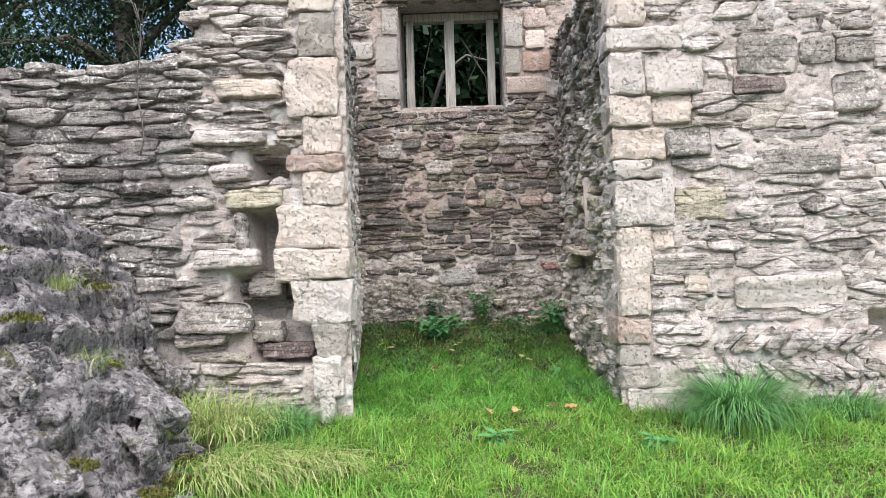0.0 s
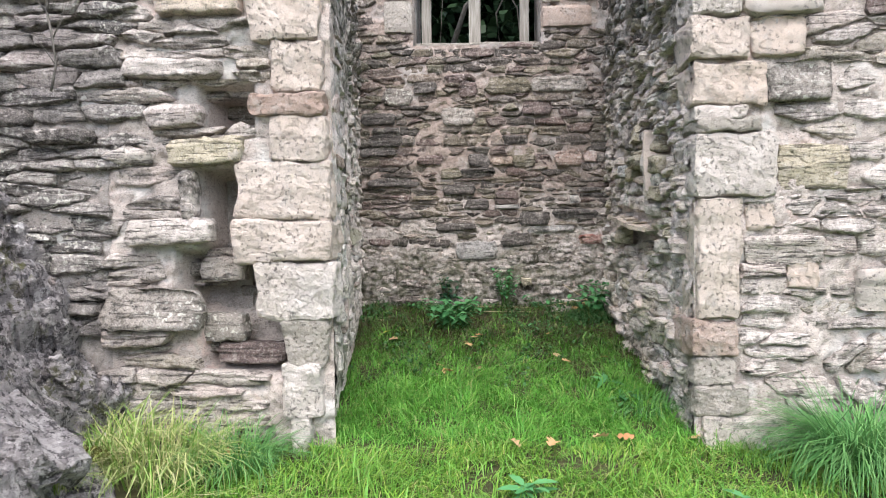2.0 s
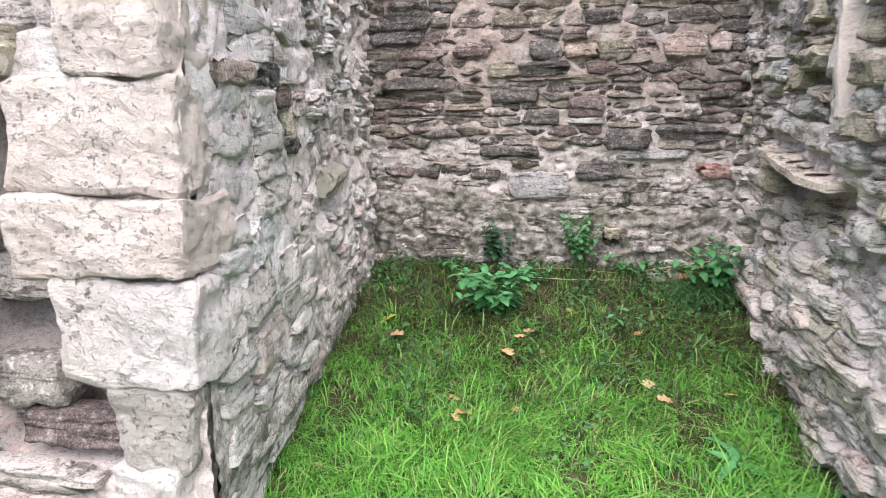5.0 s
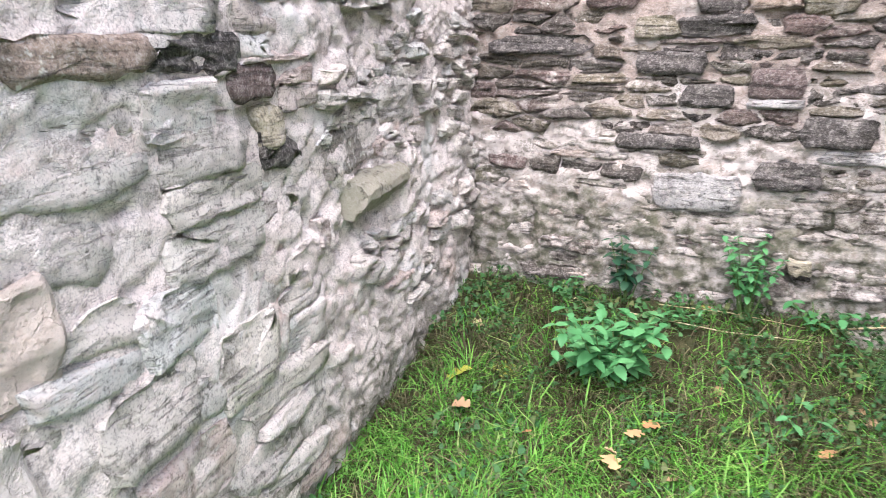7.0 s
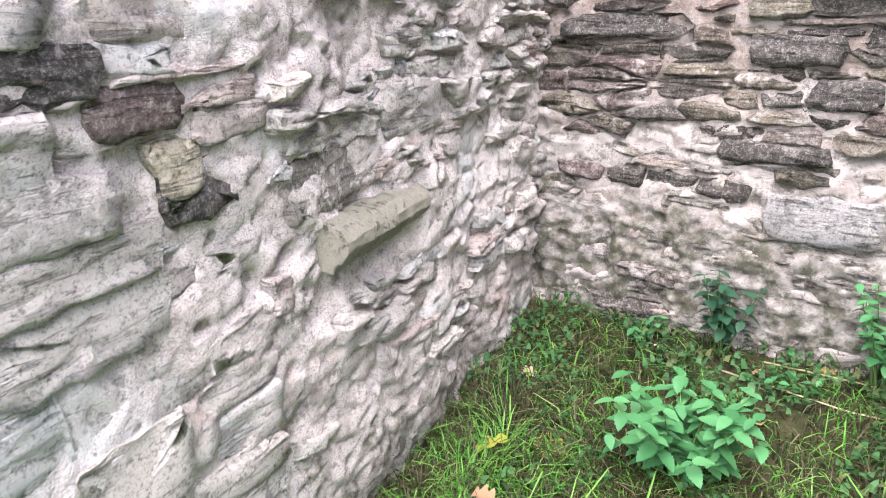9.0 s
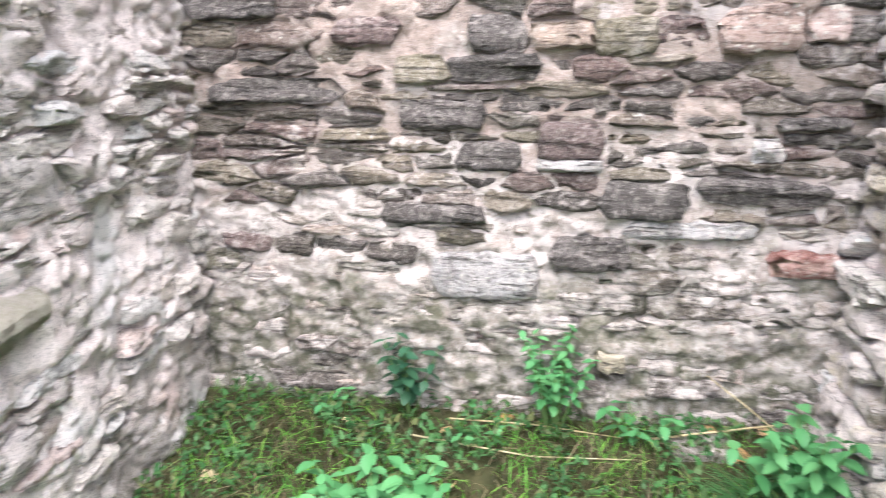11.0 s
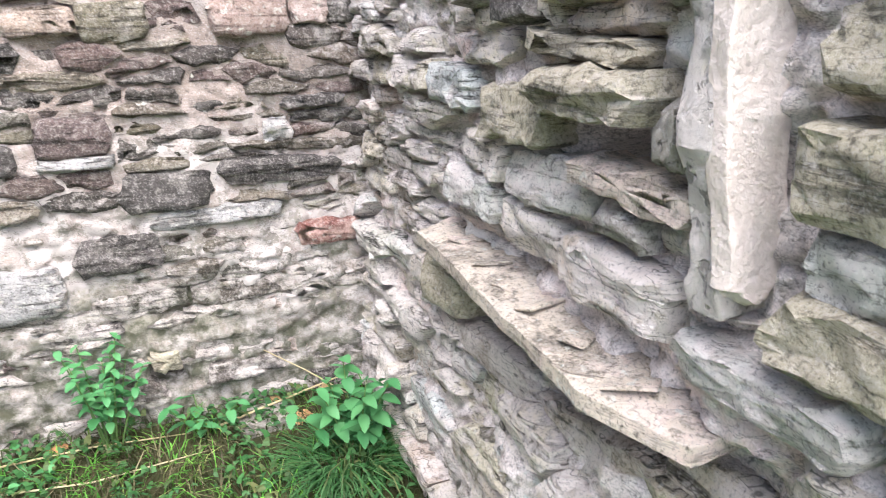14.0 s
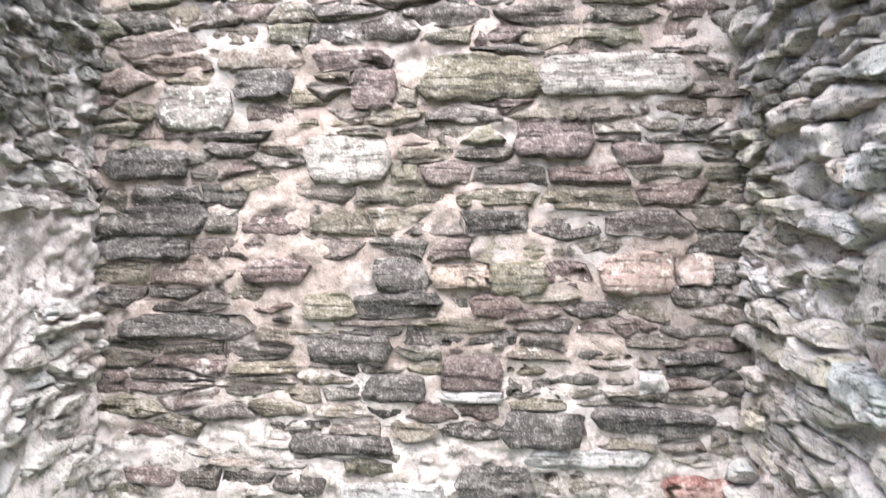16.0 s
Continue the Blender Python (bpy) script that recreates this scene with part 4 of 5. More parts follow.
placed("stone_post", "broken upright of pale dressed stone set in the wall", "stone post", [("shaft", post_bm, M_POST), ("rebate", side_bm, M_ASHLAR_WHITE)], (1.2, 3.58, 1.1))


def moulding():
    """A length of half-round moulding lying against the side wall."""
    bm = bmesh.new()
    prof = [(-.12, -.035), (.045, -.05), (.055, -.028), (.068, -.026), (.086, 0), (.084, .022), (.068, .042), (.03, .056), (-.12, .06)]
    rings = []
    n = 16
    for i in range(n + 1):
        t = i / n
        rings.append([bm.verts.new((p[0] - .03 * t + .006 * noise.noise((i * .7, j * 1.3, 3)), t * .4, p[1] + .006 * noise.noise((i * .6, j, 8)))) for j, p in enumerate(prof)])
    for a, b in zip(rings, rings[1:]):
        for j in range(len(prof) - 1):
            bm.faces.new((a[j], a[j + 1], b[j + 1], b[j]))
    bm.faces.new(rings[0][::-1])
    bm.faces.new(rings[-1])
    bmesh.ops.recalc_face_normals(bm, faces=bm.faces[:])
    bm.transform(Matrix.Rotation(math.atan(.125), 4, "Z"))
    return bm


mo = tagged(new("moulded_stone", mesh_of("moulded_stone", moulding(), M_ASHLAR_MOSS)), "greenish moulded stone fragment projecting from the wall", "carved stone")
mo.location = (-.472, 3.85, .885)

# ---------- bedrock outcrop ----------
def build_outcrop():
    thing = tagged(new("rock_outcrop"), "dark lichened sloping rock with moss and cracks", "rock")
    x0, x1, y0, y1, n = -3.8, -.62, .2, 2.72, 250
    top = [(-3.8, 1.4), (-2.2, 1.36), (-1.95, 1.26), (-1.75, 1.03), (-1.5, .76), (-1.25, .5), (-1.05, .2), (-.92, -.05), (-.62, -.5)]
    verts = []
    for j in range(n + 1):
        for i in range(n + 1):
            x, y = x0 + (x1 - x0) * i / n, y0 + (y1 - y0) * j / n
            h = np.interp(x, [p[0] for p in top], [p[1] for p in top])
            h -= .3 * max(0, min(1, (y - 1.6) / .6)) * max(0, min(1, (x + 1.6) / .25))
            k = max(0, min(1, (y - .2) / 1.1))
            z = -.35 + (h + .35) * k ** .8
            q = Vector((x, y, z))
            # tilted beds broken across into blocks, with open joints between them
            bed = Vector((.72 * x + .7 * z + .05 * noise.noise(q * 3), y * .8 + .06 * noise.noise(q * 2.2), .7 * z - .72 * x))
            cuts = noise.voronoi((bed.x * 2.6 + .3 * noise.noise(q * 5), bed.y * 3.4, bed.z * 8.5))
            open_ = cuts[0][1] - cuts[0][0]
            block = noise.cell(cuts[1][0] * 6.1)
            small = noise.voronoi((bed.x * 9, bed.y * 11, bed.z * 24))
            lift = .09 * (block - .5) - .05 * max(0, 1 - open_ / .1) + .018 * (noise.cell(small[1][0] * 5.3) - .5) - .014 * max(0, 1 - (small[0][1] - small[0][0]) / .1)
            lift += .06 * fbm(q, 2.4, 4) + .014 * fbm(q, 17, 3)
            verts.append((x + lift * .35, y - lift * .55, z + lift * .8))
    w = n + 1
    faces = [(j * w + i, j * w + i + 1, (j + 1) * w + i + 1, (j + 1) * w + i) for j in range(n) for i in range(n)]
    ob = new("rock", raw_mesh("rock", verts, faces, M_ROCK, False))
    ob.parent = thing
    rr = random.Random(4)
    for k in range(22):
        x, y = rr.uniform(-2.3, -1.05), rr.uniform(.8, 2.45)
        i, j = round((x - x0) / (x1 - x0) * n), round((y - y0) / (y1 - y0) * n)
        sz = rr.uniform(.08, .2)
        bm = worn_block(-sz, -sz * .7, -sz * .3, sz, sz * .7, sz * .3, k, .05, 7, .012)
        bm.transform(Matrix.Translation((x, y, verts[j * w + i][2] - sz * .12)) @ Euler((rr.uniform(-.9, -.2), rr.uniform(.3, 1.0), rr.uniform(-.8, .8))).to_matrix().to_4x4())
        part("ledge", bm, M_ROCK, thing)
    return thing, verts, w


outcrop, ROCK_V, ROCK_W = build_outcrop()


def rock_z(x, y):
    i = max(0, min(ROCK_W - 1, round((x + 3.8) / 3.18 * (ROCK_W - 1))))
    j = max(0, min(ROCK_W - 1, round((y - .2) / 2.52 * (ROCK_W - 1))))
    return ROCK_V[j * ROCK_W + i][2]


# ---------- grass ----------
def blades(pos, length, width, lean, heading, curl):
    """Tapered, bent blades as joined strips."""
    n = len(pos)
    up = np.array([0, 0, 1.0])
    out = np.stack([np.cos(heading), np.sin(heading), np.zeros(n)], 1)
    side = np.stack([-np.sin(heading), np.cos(heading), np.zeros(n)], 1)
    rows = []
    for t, wd in ((0, 1.0), (.45, .85), (.8, .5)):
        bend = lean * t + curl * t * t
        c = pos + out * (np.sin(bend) * length * t)[:, None] + up * (np.cos(bend * .8) * length * t)[:, None]
        rows += [c - side * (width * wd / 2)[:, None], c + side * (width * wd / 2)[:, None]]
    bend = lean + curl
    rows.append(pos + out * (np.sin(bend) * length)[:, None] + up * (np.cos(bend * .8) * length)[:, None])
    v = np.stack(rows, 1).reshape(-1, 3)
    base = (np.arange(n) * 7)[:, None]
    quads = np.concatenate([base + np.array([[0, 1, 3, 2]]), base + np.array([[2, 3, 5, 4]])], 0)
    tris = base + np.array([[4, 5, 6]])
    return v, quads.tolist() + tris.tolist()


grng = np.random.default_rng(11)


def scatter(name, n, x0, x1, y0, y1, keep, mat, lmin, lmax, wid, label, sink=.01, curl=.9):
    x, y = grng.uniform(x0, x1, n), grng.uniform(y0, y1, n)
    ok = keep(x, y, grng.uniform(0, 1, n))
    x, y = x[ok], y[ok]
    z = np.array([max(ground_z(a, b), -9) for a, b in zip(x, y)])
    m = len(x)
    patch = np.array([.75 + .5 * noise.noise((a * 2.3, b * 2.3, 5)) for a, b in zip(x, y)])
    length = grng.uniform(lmin, lmax, m) * patch
    head = np.array([7 * noise.noise((a * 3.1, b * 3.1, 8)) for a, b in zip(x, y)]) + grng.normal(0, 1.1, m)
    v, f = blades(np.stack([x, y, z - sink], 1), length, grng.uniform(.6, 1.4, m) * wid, grng.uniform(.05, .9, m), head, grng.uniform(.2, 1.2, m) * curl)
    return tagged(new(name, raw_mesh(name, v.tolist(), f, mat)), label, "grass", kind="stuff")


def west_x(y):
    return np.where(y < 2.72, -9, -.37 - .125 * (y - 2.72))


def lawn_ok(x, y, r):
    free = np.where(y > 2.72, (x > west_x(y)) & (x < np.where(y > 2.8, 1.24, 9)), True)
    rock = (x < -.85 - (2.7 - y) * .1) & (y < 2.75)
    thin = np.clip(1.0 - (y - 3.9) * 1.3, .1, 1.0)
    edge = np.minimum(x - west_x(y), 1.24 - x)
    thin = np.where((y > 3.0) & (edge < .12), thin * .5, thin)
    return free & ~rock & (r < thin)


def clumps(x, y, r):
    """Lawn with tufts and worn gaps between them."""
    tuft = np.array([noise.noise((a * 5, b * 5, 3)) + .6 * noise.noise((a * 13, b * 13, 9)) for a, b in zip(x, y)])
    return lawn_ok(x, y, r) & (grng.uniform(0, 1, len(x)) < np.clip(.62 + 1.1 * tuft, .12, 1))


# Inner lawn takes the copy with shade in its colour, the mouth the plain one.
scatter("grass", 96000, -.8, 1.3, 2.72, 5.1, clumps, M_GRASS_SHADE, .05, .15, .0042, "uncut grass on the alcove floor, shade put into its deeper green", curl=1.5)
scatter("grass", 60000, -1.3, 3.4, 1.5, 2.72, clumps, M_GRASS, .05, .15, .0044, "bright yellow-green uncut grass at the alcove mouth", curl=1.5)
scatter("grass", 60000, -1.2, 4.5, -2.5, 1.5, clumps, M_GRASS, .06, .14, .006, "bright green uncut grass before the ruin")
scatter("long_grass", 16000, -1.2, 3.3, .6, 4.5, lambda x, y, r: clumps(x, y, r) & (r < .75), M_GRASS_LONG, .12, .25, .0048, "long arching light green grass blades", curl=2.0)
scatter("dead_grass", 34000, -.7, 1.3, 3.4, 5.12, lambda x, y, r: lawn_ok(x, y, r * .3) & (r < np.clip((y - 3.3) / 1.1, .1, 1)), M_THATCH, .06, .17, .0036, "dead grass and moss at the wall foot, mostly dark brown and green", curl=1.8)
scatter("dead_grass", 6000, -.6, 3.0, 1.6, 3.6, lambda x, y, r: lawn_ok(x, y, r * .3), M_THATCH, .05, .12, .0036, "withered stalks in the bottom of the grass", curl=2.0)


def leaflets(n):
    x, y = grng.uniform(-.6, 1.2, n), 3.3 + 1.78 * grng.uniform(0, 1, n) ** .6
    ok = lawn_ok(x, y, np.zeros(n)) & (np.array([noise.noise((a * 4, b * 4, 2)) for a, b in zip(x, y)]) > -.05)
    x, y = x[ok], y[ok]
    m = len(x)
    z = np.array([ground_z(a, b) for a, b in zip(x, y)]) + grng.uniform(.01, .05, m)
    v, f = blades(np.stack([x, y, z], 1), grng.uniform(.014, .034, m), grng.uniform(.01, .022, m), grng.uniform(.9, 1.5, m), grng.uniform(0, 6.28, m), grng.uniform(0, .4, m))
    tagged(new("ground_leaves", raw_mesh("ground_leaves", v.tolist(), f, M_NETTLE_LOW)), "small green creeping leaves among the grass", "weeds", kind="stuff")


leaflets(5200)


def tussock(cx, cy, cz, n, spread, lmin, lmax, mat, label, wid=.0055, lean=(.05, 1.2), curl=(.3, 1.6), toward=None):
    r = spread * np.sqrt(grng.uniform(0, 1, n))
    a = grng.uniform(0, 6.283, n)
    head = a + grng.normal(0, .6, n)
    if toward is not None:
        head = toward + grng.normal(0, .7, n)
    pos = np.stack([r * np.cos(a), r * np.sin(a), np.zeros(n)], 1)
    v, f = blades(pos, grng.uniform(lmin, lmax, n), grng.uniform(.6, 1.3, n) * wid, grng.uniform(*lean, n), head, grng.uniform(*curl, n))
    ob = tagged(new("grass_tussock", raw_mesh("grass_tussock", v.tolist(), f, mat)), label, "grass")
    ob.location = (cx, cy, cz)
    return ob


for cx, cy, n, sp, l0, l1, m, lab, tw in (
        (1.86, 2.52, 1300, .14, .26, .48, M_SEDGE, "dense dark green arching tussock at the wall foot", None), (2.5, 2.62, 350, .16, .12, .24, M_SEDGE, "dark green grass tuft against the stones", None),
        (3.05, 2.62, 250, .2, .12, .24, M_SEDGE, "dark green grass tuft against the stones", None),
        (-1.0, 2.4, 700, .24, .12, .34, M_DRY, "dry yellow-green grass tuft below the broken pier", None), (-.78, 1.82, 1000, .24, .14, .32, M_DRY, "pale straw-yellow tussock flopping over the rock foot", -.7),
        (-.42, 1.88, 450, .2, .12, .28, M_DRY, "pale straw-yellow tussock in the green grass", -.5), (-1.25, 2.45, 420, .18, .12, .32, M_DRY, "dry bleached grass tuft at the rock edge", None),
        (-.7, 2.5, 380, .16, .15, .3, M_SEDGE, "green grass tuft below the broken pier", None), (1.08, 4.72, 420, .1, .1, .2, M_NETTLE_LOW, "fresh green grass tuft by the nettle", None),
        (1.12, 3.1, 160, .12, .1, .2, M_SEDGE, "green tuft along the wall foot", None)):
    tussock(cx, cy, ground_z(cx, cy) - .015, n, sp, l0, l1, m, lab, lean=(.05, 1.2) if tw is None else (.5, 1.5), toward=tw)
for cx, cy, n in ((-1.62, 1.86, 120), (-1.05, 2.35, 160), (-1.3, 1.5, 130), (-1.15, 1.95, 120)):
    tussock(cx, cy, rock_z(cx, cy) - .02, n, .07, .08, .18, M_DRY, "small yellow-green grass tuft rooted in the rock", wid=.0035)


def moss_clump(cx, cy, cz, size, seed):
    rng = np.random.default_rng(seed)
    n = 420
    r, a = size * np.sqrt(rng.uniform(0, 1, n)), rng.uniform(0, 6.283, n)
    pos = np.stack([r * np.cos(a), r * np.sin(a) * .7, .25 * size * (1 - (r / size) ** 2)], 1)
    v, f = blades(pos, rng.uniform(.012, .03, n), rng.uniform(.004, .008, n), rng.uniform(0, .8, n), rng.uniform(0, 6.28, n), rng.uniform(0, .5, n))
    ob = tagged(new("moss_clump", raw_mesh("moss_clump", v.tolist(), f, M_MOSS)), "olive brown moss cushion on the rock", "moss")
    ob.location = (cx, cy, cz)


for k, (cx, cy, s) in enumerate(((-1.75, 1.6, .1), (-1.95, 1.2, .14), (-1.45, 1.25, .1), (-1.2, 2.2, .1), (-1.0, 2.1, .12), (-1.6, 2.2, .08), (-2.2, 1.7, .1), (-1.3, 1.7, .07), (-1.06, 1.0, .13), (-1.16, 1.1, .11), (-1.0, 1.85, .1), (-.96, 1.6, .11), (-.98, 1.4, .09))):
    moss_clump(cx, cy, rock_z(cx, cy) - .005, s, 90 + k)


# ---------- herbs ----------
def leaf_mesh(name, mat, teeth=7, ln=1.0, wd=.62, fold=.12, lobes=False):
    """A toothed leaf along +x with a folded midrib and a drooping tip."""
    edge = []
    k = teeth * 2
    for i in range(k + 1):
        t = i / k
        w = wd * .5 * (math.sin(math.pi * min(1, t * .92 + .08)) ** .75) * (1.15 - .45 * t)
        if lobes:
            w = wd * .5 * (.35 + .65 * abs(math.sin(t * math.pi * 2.5 + .5))) * math.sin(math.pi * (t * .9 + .07)) ** .4
        elif i % 2:
            w *= .76
        edge.append((t, max(w, .004)))
    edge[-1] = (1.0, .002)
    verts, faces = [], []
    for t, w in edge:
        z = -.22 * t * t
        verts += [(t * ln, 0, z), (t * ln, w, z + fold * w * 2), (t * ln, -w, z + fold * w * 2)]
    for i in range(k):
        a, b = 3 * i, 3 * i + 3
        faces += [(a, b, b + 1, a + 1), (a, a + 2, b + 2, b)]
    return raw_mesh(name, verts, faces, mat, True)


NETTLE_LEAF, DARK_LEAF = leaf_mesh("leaf", M_NETTLE, 7, 1.0, .74), leaf_mesh("leaf", M_NETTLE_DARK, 5, 1, .8, .08)


def stem_mesh(name, pts, r0, r1, mat, sides=6):
    bm = bmesh.new()
    rings = []
    for i, p in enumerate(pts):
        p = Vector(p)
        d = (Vector(pts[min(i + 1, len(pts) - 1)]) - Vector(pts[max(i - 1, 0)])).normalized()
        q = d.to_track_quat("Z", "Y")
        r = r0 + (r1 - r0) * i / (len(pts) - 1)
        rings.append([bm.verts.new(p + q @ Vector((r * math.cos(2 * math.pi * k / sides), r * math.sin(2 * math.pi * k / sides), 0))) for k in range(sides)])
    for a, b in zip(rings, rings[1:]):
        for k in range(sides):
            bm.faces.new((a[k], a[(k + 1) % sides], b[(k + 1) % sides], b[k]))
    bm.faces.new(rings[0][::-1])
    bm.faces.new(rings[-1])
    return mesh_of(name, bm, mat, True)


def herb(x, y, shoots, height, leaf, seed, leaf_data, label, z=None, name="nettle", spread=.05, bare=.3):
    """Several shoots, each with crossed pairs of leaves that shrink towards the tip."""
    rng = random.Random(seed)
    root = tagged(new(name), label, "wild plant", "weeds in the alcove")
    root.location = (x, y, ground_z(x, y) - .01 if z is None else z)
    for s in range(shoots):
        a = 2 * math.pi * s / shoots + rng.uniform(-.5, .5)
        h = height * rng.uniform(.6, 1.05)
        r0, r1 = spread * .4 * rng.uniform(.2, 1), spread * rng.uniform(.8, 2.2)
        pts = []
        for i in range(6):
            t = i / 5
            rr = r0 + (r1 - r0) * t ** 1.3
            pts.append((math.cos(a) * rr, math.sin(a) * rr, h * t))
        ob = new("stem", stem_mesh("stem", pts, .003, .0015, M_STEM))
        ob.parent = root
        pairs = max(3, round(h / .04))
        for p in range(pairs):
            t = bare + (1 - bare) * (p + 1) / pairs
            i = min(4, int(t * 5))
            c = Vector(pts[i]).lerp(Vector(pts[i + 1]), t * 5 - i)
            for k in range(2):
                lf = new("leaf", leaf_data)
                lf.parent = root
                size = leaf * (1.15 - .5 * t) * rng.uniform(.75, 1.2)
                yaw = a + p * math.pi / 2 + k * math.pi + rng.uniform(-.4, .4)
                lf.matrix_basis = Matrix.Translation(c) @ Euler((rng.uniform(-.3, .3), rng.uniform(-.25, .6) - .2 * t, yaw)).to_matrix().to_4x4() @ Matrix.Diagonal((size, size, size, 1))
    return root


herb(.13, 4.46, 21, .23, .07, 1, NETTLE_LEAF, "bushy young nettle with toothed blue-green leaves in the grass", spread=.095)
herb(.5, 5.0, 12, .33, .045, 2, NETTLE_LEAF, "fresh green nettle growing against the back wall", spread=.055, bare=.45)
herb(.74, 5.0, 4, .12, .06, 3, NETTLE_LEAF, "low nettle with pale green leaves at the wall foot", spread=.06)
herb(1.11, 4.76, 10, .28, .07, 4, NETTLE_LEAF, "bright green nettle by the side wall", spread=.08)
herb(.07, 5.03, 5, .26, .06, 5, DARK_LEAF, "dark green leafy herb against the back wall", name="herb", spread=.045)
herb(-.15, 5.0, 3, .1, .05, 6, NETTLE_LEAF, "small pale green seedling at the wall foot", name="herb", spread=.03)
herb(.72, 4.35, 3, .1, .06, 7, NETTLE_LEAF, "low green weed in the grass", name="herb", spread=.05)
herb(.3, 4.95, 3, .08, .04, 8, NETTLE_LEAF, "small green weed at the wall foot", name="herb", spread=.05)
DOCK = leaf_mesh("leaf", M_NETTLE, 4, 1, .42, .1)
for k, (x, y) in enumerate(((1.04, 3.2), (1.28, 2.1), (1.0, 3.45), (.5, 2.2))):
    herb(x, y, 3, .08, .13, 20 + k, DOCK, "broad-leaved dock in the grass", name="dock", spread=.03)


# ---------- fallen leaves, straw, flat stone ----------
LOBED = [leaf_mesh("fallen_leaf", M_LEAF, 8, 1, 1.0, f, True) for f in (.1, .25, -.1)]
LOBED_Y = leaf_mesh("fallen_leaf", M_LEAF_Y, 8, 1, .9, .1, True)
LEAVES_A = [(.65, 2.68), (.88, 2.74), (.93, 2.76), (1.24, 2.73), (-.78, 2.58), (.45, 2.68), (.11, 3.57), (.11, 3.67), (.1, 3.57), (.3, 3.65), (.21, 4.07), (.29, 4.2), (.39, 4.01), (.78, 3.88), (.79, 3.76), (1.06, 3.81), (.46, 4.5), (.86, 4.5)]
LEAVES_B = [(-.41, 4.64), (-.25, 4.49), (-.21, 4.13), (0, 4.08), (.29, 4.18), (.22, 4.05), (.45, 4.43), (.86, 4.46), (.75, 4.22), (.26, 4.71), (1.12, 5.05), (.96, 5.06), (1.1, 5.0), (.33, 5.03), (.46, 5.02), (1.03, 4.95), (-.11, 4.96), (.21, 4.97)]
lrng = random.Random(9)
for x, y in LEAVES_A + LEAVES_B:
    lf = tagged(new("fallen_leaf", LOBED[lrng.randrange(3)]), "dry orange-brown fallen leaf on the grass", "leaf", "fallen leaves")
    s = lrng.uniform(.035, .06) if y > 3.4 else lrng.uniform(.05, .08)
    high = .05 if y < 4.3 else .025
    lf.matrix_basis = Matrix.Translation((x, y, ground_z(x, y) + high)) @ Euler((lrng.uniform(-.4, .4), lrng.uniform(-.3, .3), lrng.uniform(0, 6.28))).to_matrix().to_4x4() @ Matrix.Diagonal((s, s, s, 1))
for x, y in ((-.29, 4.34), (-.22, 4.38)):
    lf = tagged(new("fallen_leaf", LOBED_Y), "yellow-green fallen leaf on the grass", "leaf", "fallen leaves")
    lf.matrix_basis = Matrix.Translation((x, y, ground_z(x, y) + .035)) @ Euler((.2, .1, x * 30)).to_matrix().to_4x4() @ Matrix.Diagonal((.09, .09, .09, 1))


def straw(pts, r, label):
    o = Vector(pts[0])
    pts = [tuple(Vector(p) - o) for p in pts]
    ob = tagged(new("dry_stem", stem_mesh("dry_stem", pts, r, r * .6, M_STRAW, 5)), label, "dry stem")
    ob.location = o


def gp(x, y, up):
    return (x, y, ground_z(x, y) + up)


straw([gp(.78, 4.98, .03), gp(.95, 5.0, .05), gp(1.17, 5.04, .07)], .004, "pale dry plant stem lying on the grass")
straw([gp(.2, 5.0, .03), gp(.45, 4.99, .04), gp(.7, 4.99, .02)], .003, "pale dry plant stem lying on the grass")
straw([gp(1.16, 4.98, .03), gp(1.04, 5.05, .1), gp(.93, 5.08, .17)], .0025, "pale dry plant stem leaning on the wall")
straw([gp(.1, 4.92, .02), gp(.45, 4.86, .03), gp(.75, 4.9, .02)], .003, "pale dry plant stem lying on the grass")
slab = worn_block(.83, 4.93, ground_z(.9, 5.0) - .03, .99, 5.06, ground_z(.9, 5.0) + .028, 44, .014, 6, .015)
tagged(new("flat_stone", mesh_of("flat_stone", slab, M_ASHLAR_GREY)), "flat mossy stone lying in the grass", "stone")


# ---------- climbing stem on the left pier ----------
def climber(x, z0, z1, seed):
    rng = random.Random(seed)
    thing = tagged(new("climbing_stem"), "dry leafless climber stem on the pier wall", "climbing plant")
    thing.location = (x, 2.6, z0)
    pts = [(.02 * math.sin(i * 1.3), rng.uniform(-.02, .02), (z1 - z0) * i / 8) for i in range(9)]
    part_ = new("stem", stem_mesh("stem", pts, .006, .003, M_TWIG))
    part_.parent = thing
    for _ in range(34):
        b = Vector(pts[rng.randrange(1, 9)])
        d = Vector((rng.uniform(-1, 1), rng.uniform(-.5, .1), rng.uniform(.1, 1.2))).normalized() * rng.uniform(.08, .3)
        tw = new("twig", stem_mesh("twig", [tuple(b), tuple(b + d * .5 + Vector((rng.uniform(-.02, .02), 0, 0))), tuple(b + d)], .0022, .0008, M_TWIG, 4))
        tw.parent = thing


climber(-1.52, 1.55, 2.45, 3)


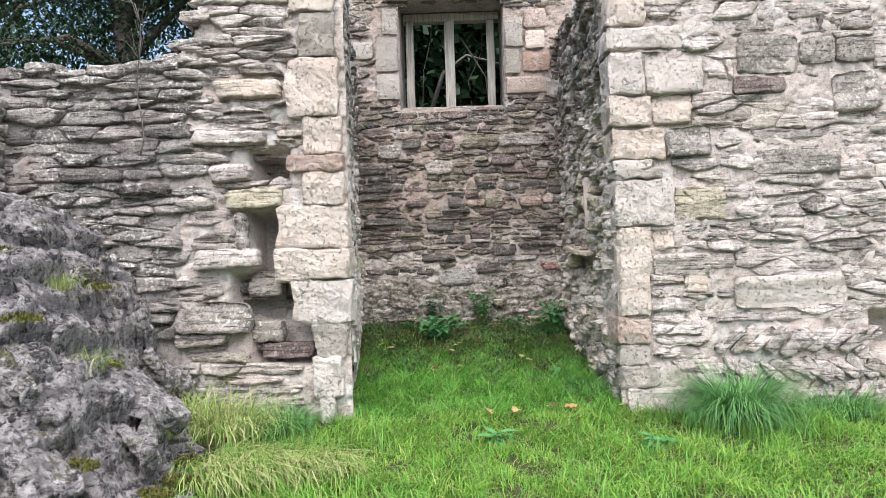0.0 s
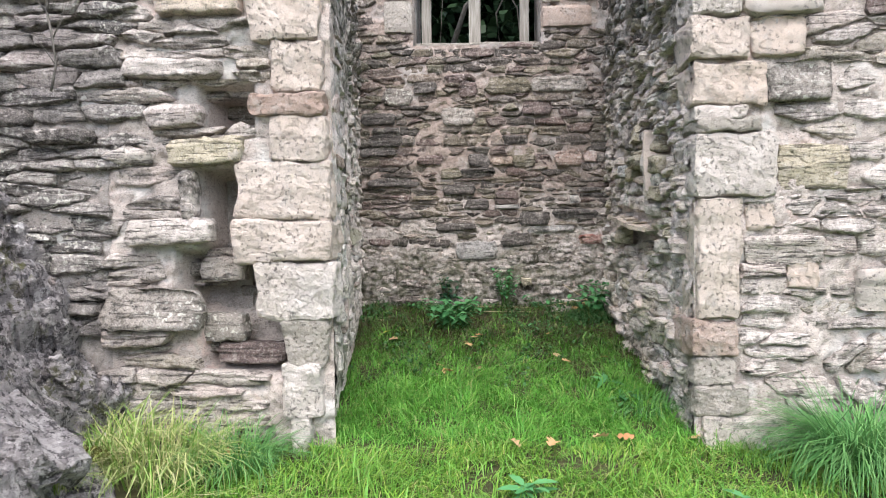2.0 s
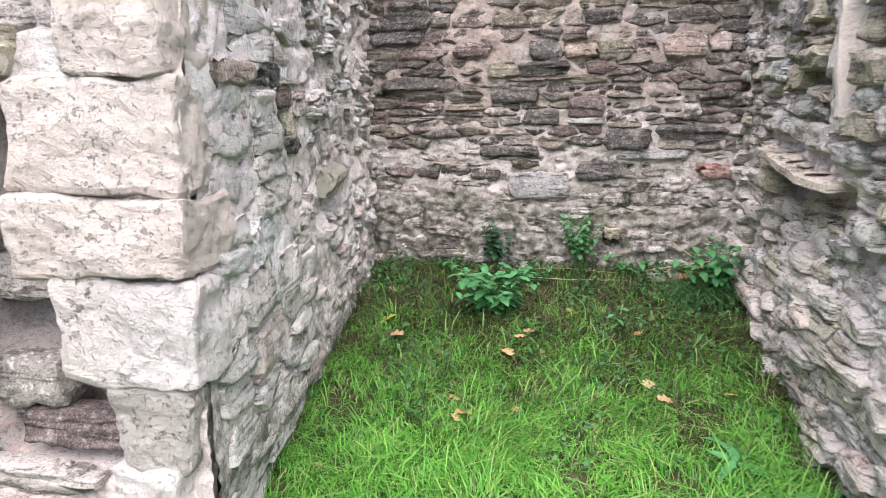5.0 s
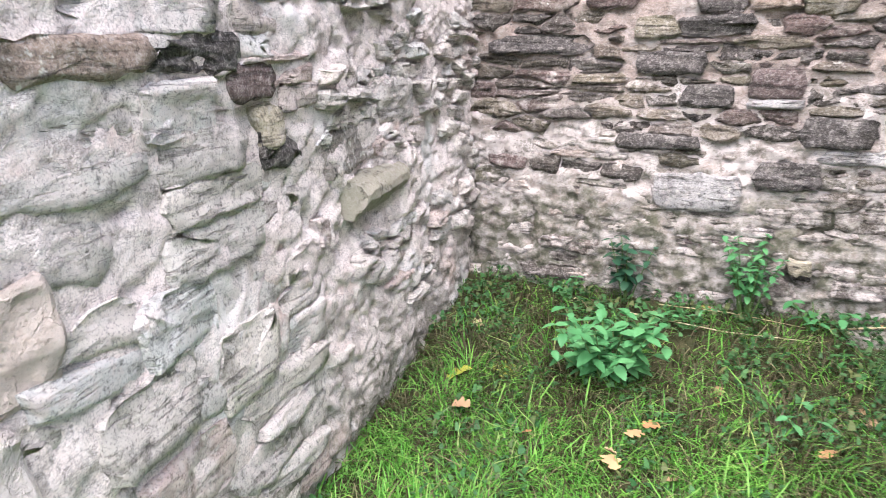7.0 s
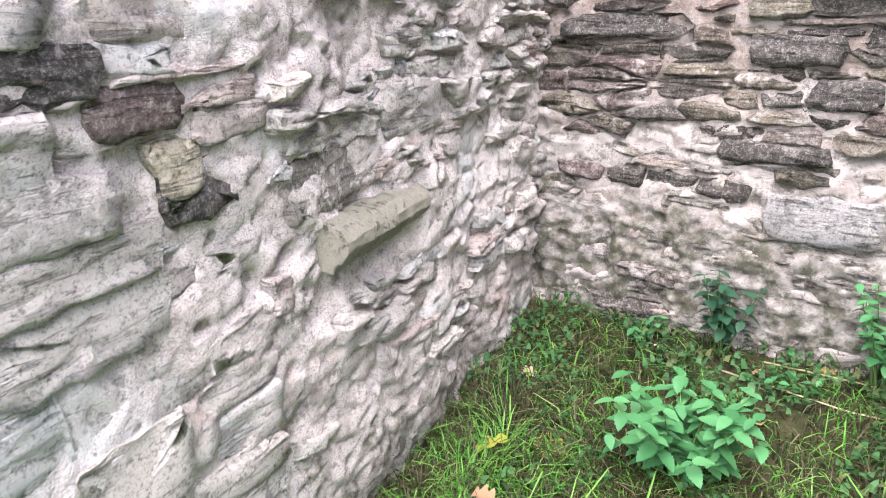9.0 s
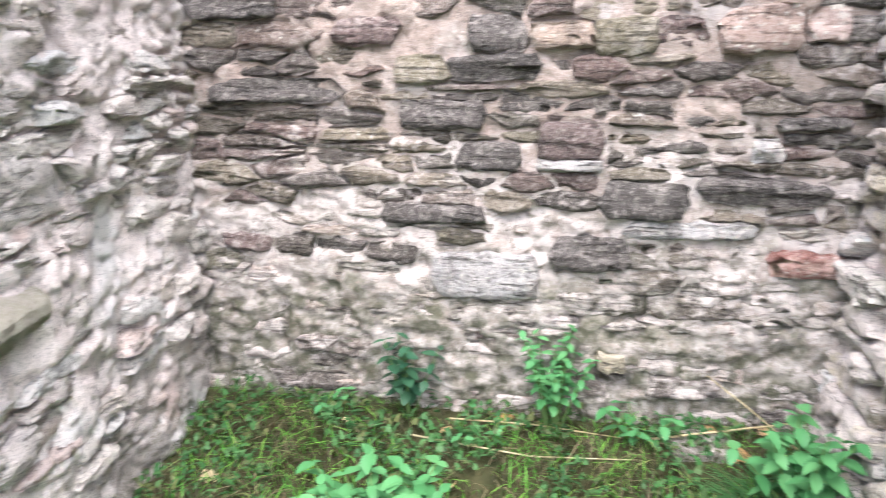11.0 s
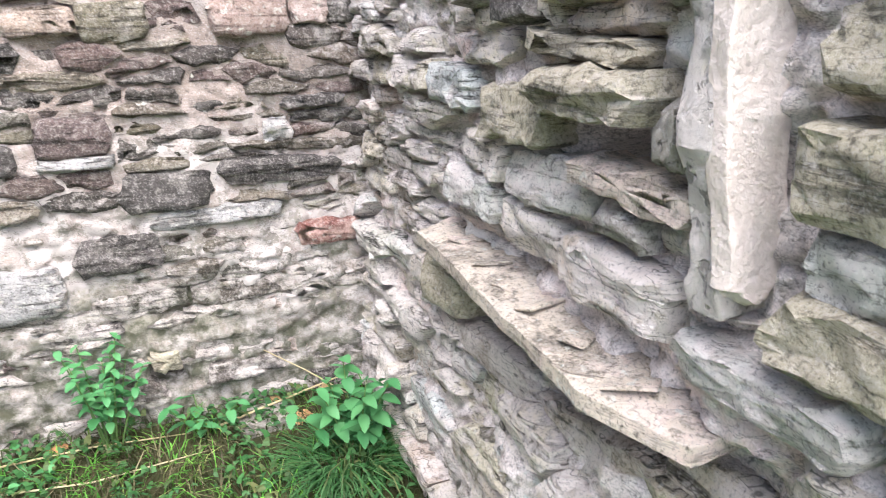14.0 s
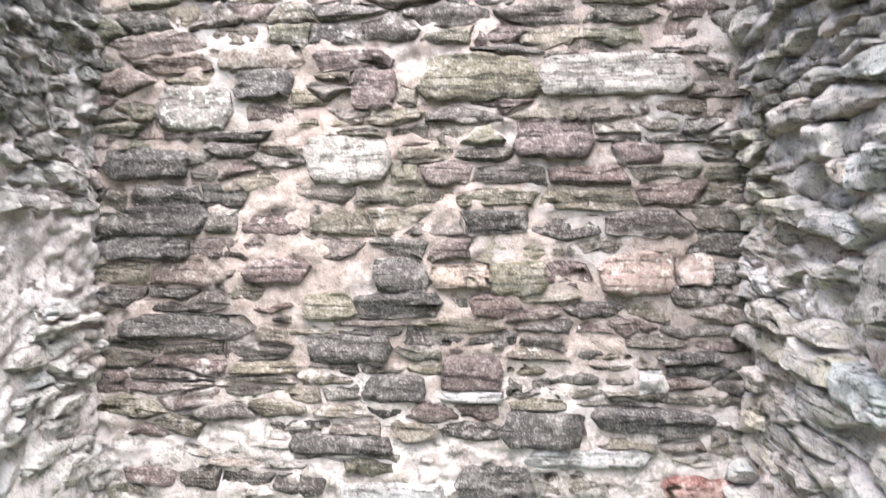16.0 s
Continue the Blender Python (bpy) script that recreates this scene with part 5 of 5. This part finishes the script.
# ---------- trees behind the ruin ----------
def tree(x, y, height, rx, ry, z0, z1, n, seed, label, leaf=.1):
    rng = random.Random(seed)
    nr = np.random.default_rng(seed)
    thing = tagged(new("tree"), label, "tree", "trees behind the ruin")
    thing.location = (x, y, 0)
    trunk = new("trunk", stem_mesh("trunk", [(.15 * math.sin(i), .1 * math.cos(i * 1.7), -.2 + height * i / 7) for i in range(8)], .28, .05, M_BARK, 10))
    trunk.parent = thing
    tips = []
    for k in range(26):
        z = z0 + (z1 - z0) * rng.random()
        a = rng.uniform(0, 6.283)
        shrink = 1 - .6 * max(0, (z - z0) / (z1 - z0)) ** 1.5
        tip = Vector((math.cos(a) * rx * shrink * rng.uniform(.6, 1), math.sin(a) * ry * shrink * rng.uniform(.6, 1), z + rng.uniform(-.6, .3)))
        base = Vector((0, 0, max(.8, z - .7)))
        mid = base.lerp(tip, .5) + Vector((0, 0, .25))
        limb = new("limb", stem_mesh("limb", [tuple(base), tuple(mid), tuple(tip)], .07, .012, M_BARK, 6))
        limb.parent = thing
        tips.append((base, mid, tip))
    c = []
    for _ in range(n):
        b, m, t = tips[rng.randrange(len(tips))]
        k = rng.random() ** .7
        p = (b.lerp(m, k * 2) if k < .5 else m.lerp(t, k * 2 - 1)) + Vector((rng.gauss(0, .3), rng.gauss(0, .3), rng.gauss(-.05, .22)))
        c.append(p)
    pos = np.array([tuple(p) for p in c])
    v, f = blades(pos, nr.uniform(.5, 1.4, n) * leaf, nr.uniform(.5, 1.2, n) * leaf * .5, nr.uniform(.4, 2.4, n), nr.uniform(0, 6.28, n), nr.uniform(0, .6, n))
    crown = new("crown", raw_mesh("crown", v.tolist(), f, M_YEW))
    crown.parent = thing


tree(-3.6, 7.2, 7, 2.6, 2.0, 2.0, 6.5, 30000, 1, "dark evergreen tree behind the broken wall", .075)
tree(-6.2, 8.5, 8, 2.4, 2.2, 2.6, 7, 7000, 2, "dark evergreen tree with sky between its branches", .09)
tree(.4, 7.6, 7, 2.4, 1.2, 1.2, 5.5, 30000, 3, "dark dense evergreen behind the window", .2)
tree(1.6, 9.6, 8, 3.4, 1.6, 1.2, 7, 22000, 4, "dark dense evergreen behind the window", .24)


def bare_branch(pts, r, label):
    o = Vector(pts[0])
    ob = tagged(new("bare_branch", stem_mesh("bare_branch", [tuple(Vector(p) - o) for p in pts], r, r * .4, M_TWIG, 6)), label, "branch")
    ob.location = o


bare_branch([(.4, 5.62, 3.1), (.52, 5.6, 2.9), (.63, 5.58, 2.7), (.65, 5.56, 2.44)], .012, "bare grey branch leaning in the window opening")
bare_branch([(.12, 5.66, 3.3), (.08, 5.64, 3.05), (.02, 5.6, 2.8), (.0, 5.58, 2.44)], .007, "thin bare twig in the window opening")
bare_branch([(.0, 6.1, 2.3), (.2, 6.15, 2.9), (.45, 6.2, 3.1), (.8, 6.2, 3.0)], .03, "bare grey branch behind the window")
bare_branch([(.5, 5.7, 2.33), (.46, 5.72, 2.7), (.6, 5.72, 3.0), (.62, 5.7, 3.4)], .01, "thin bare twig behind the window")
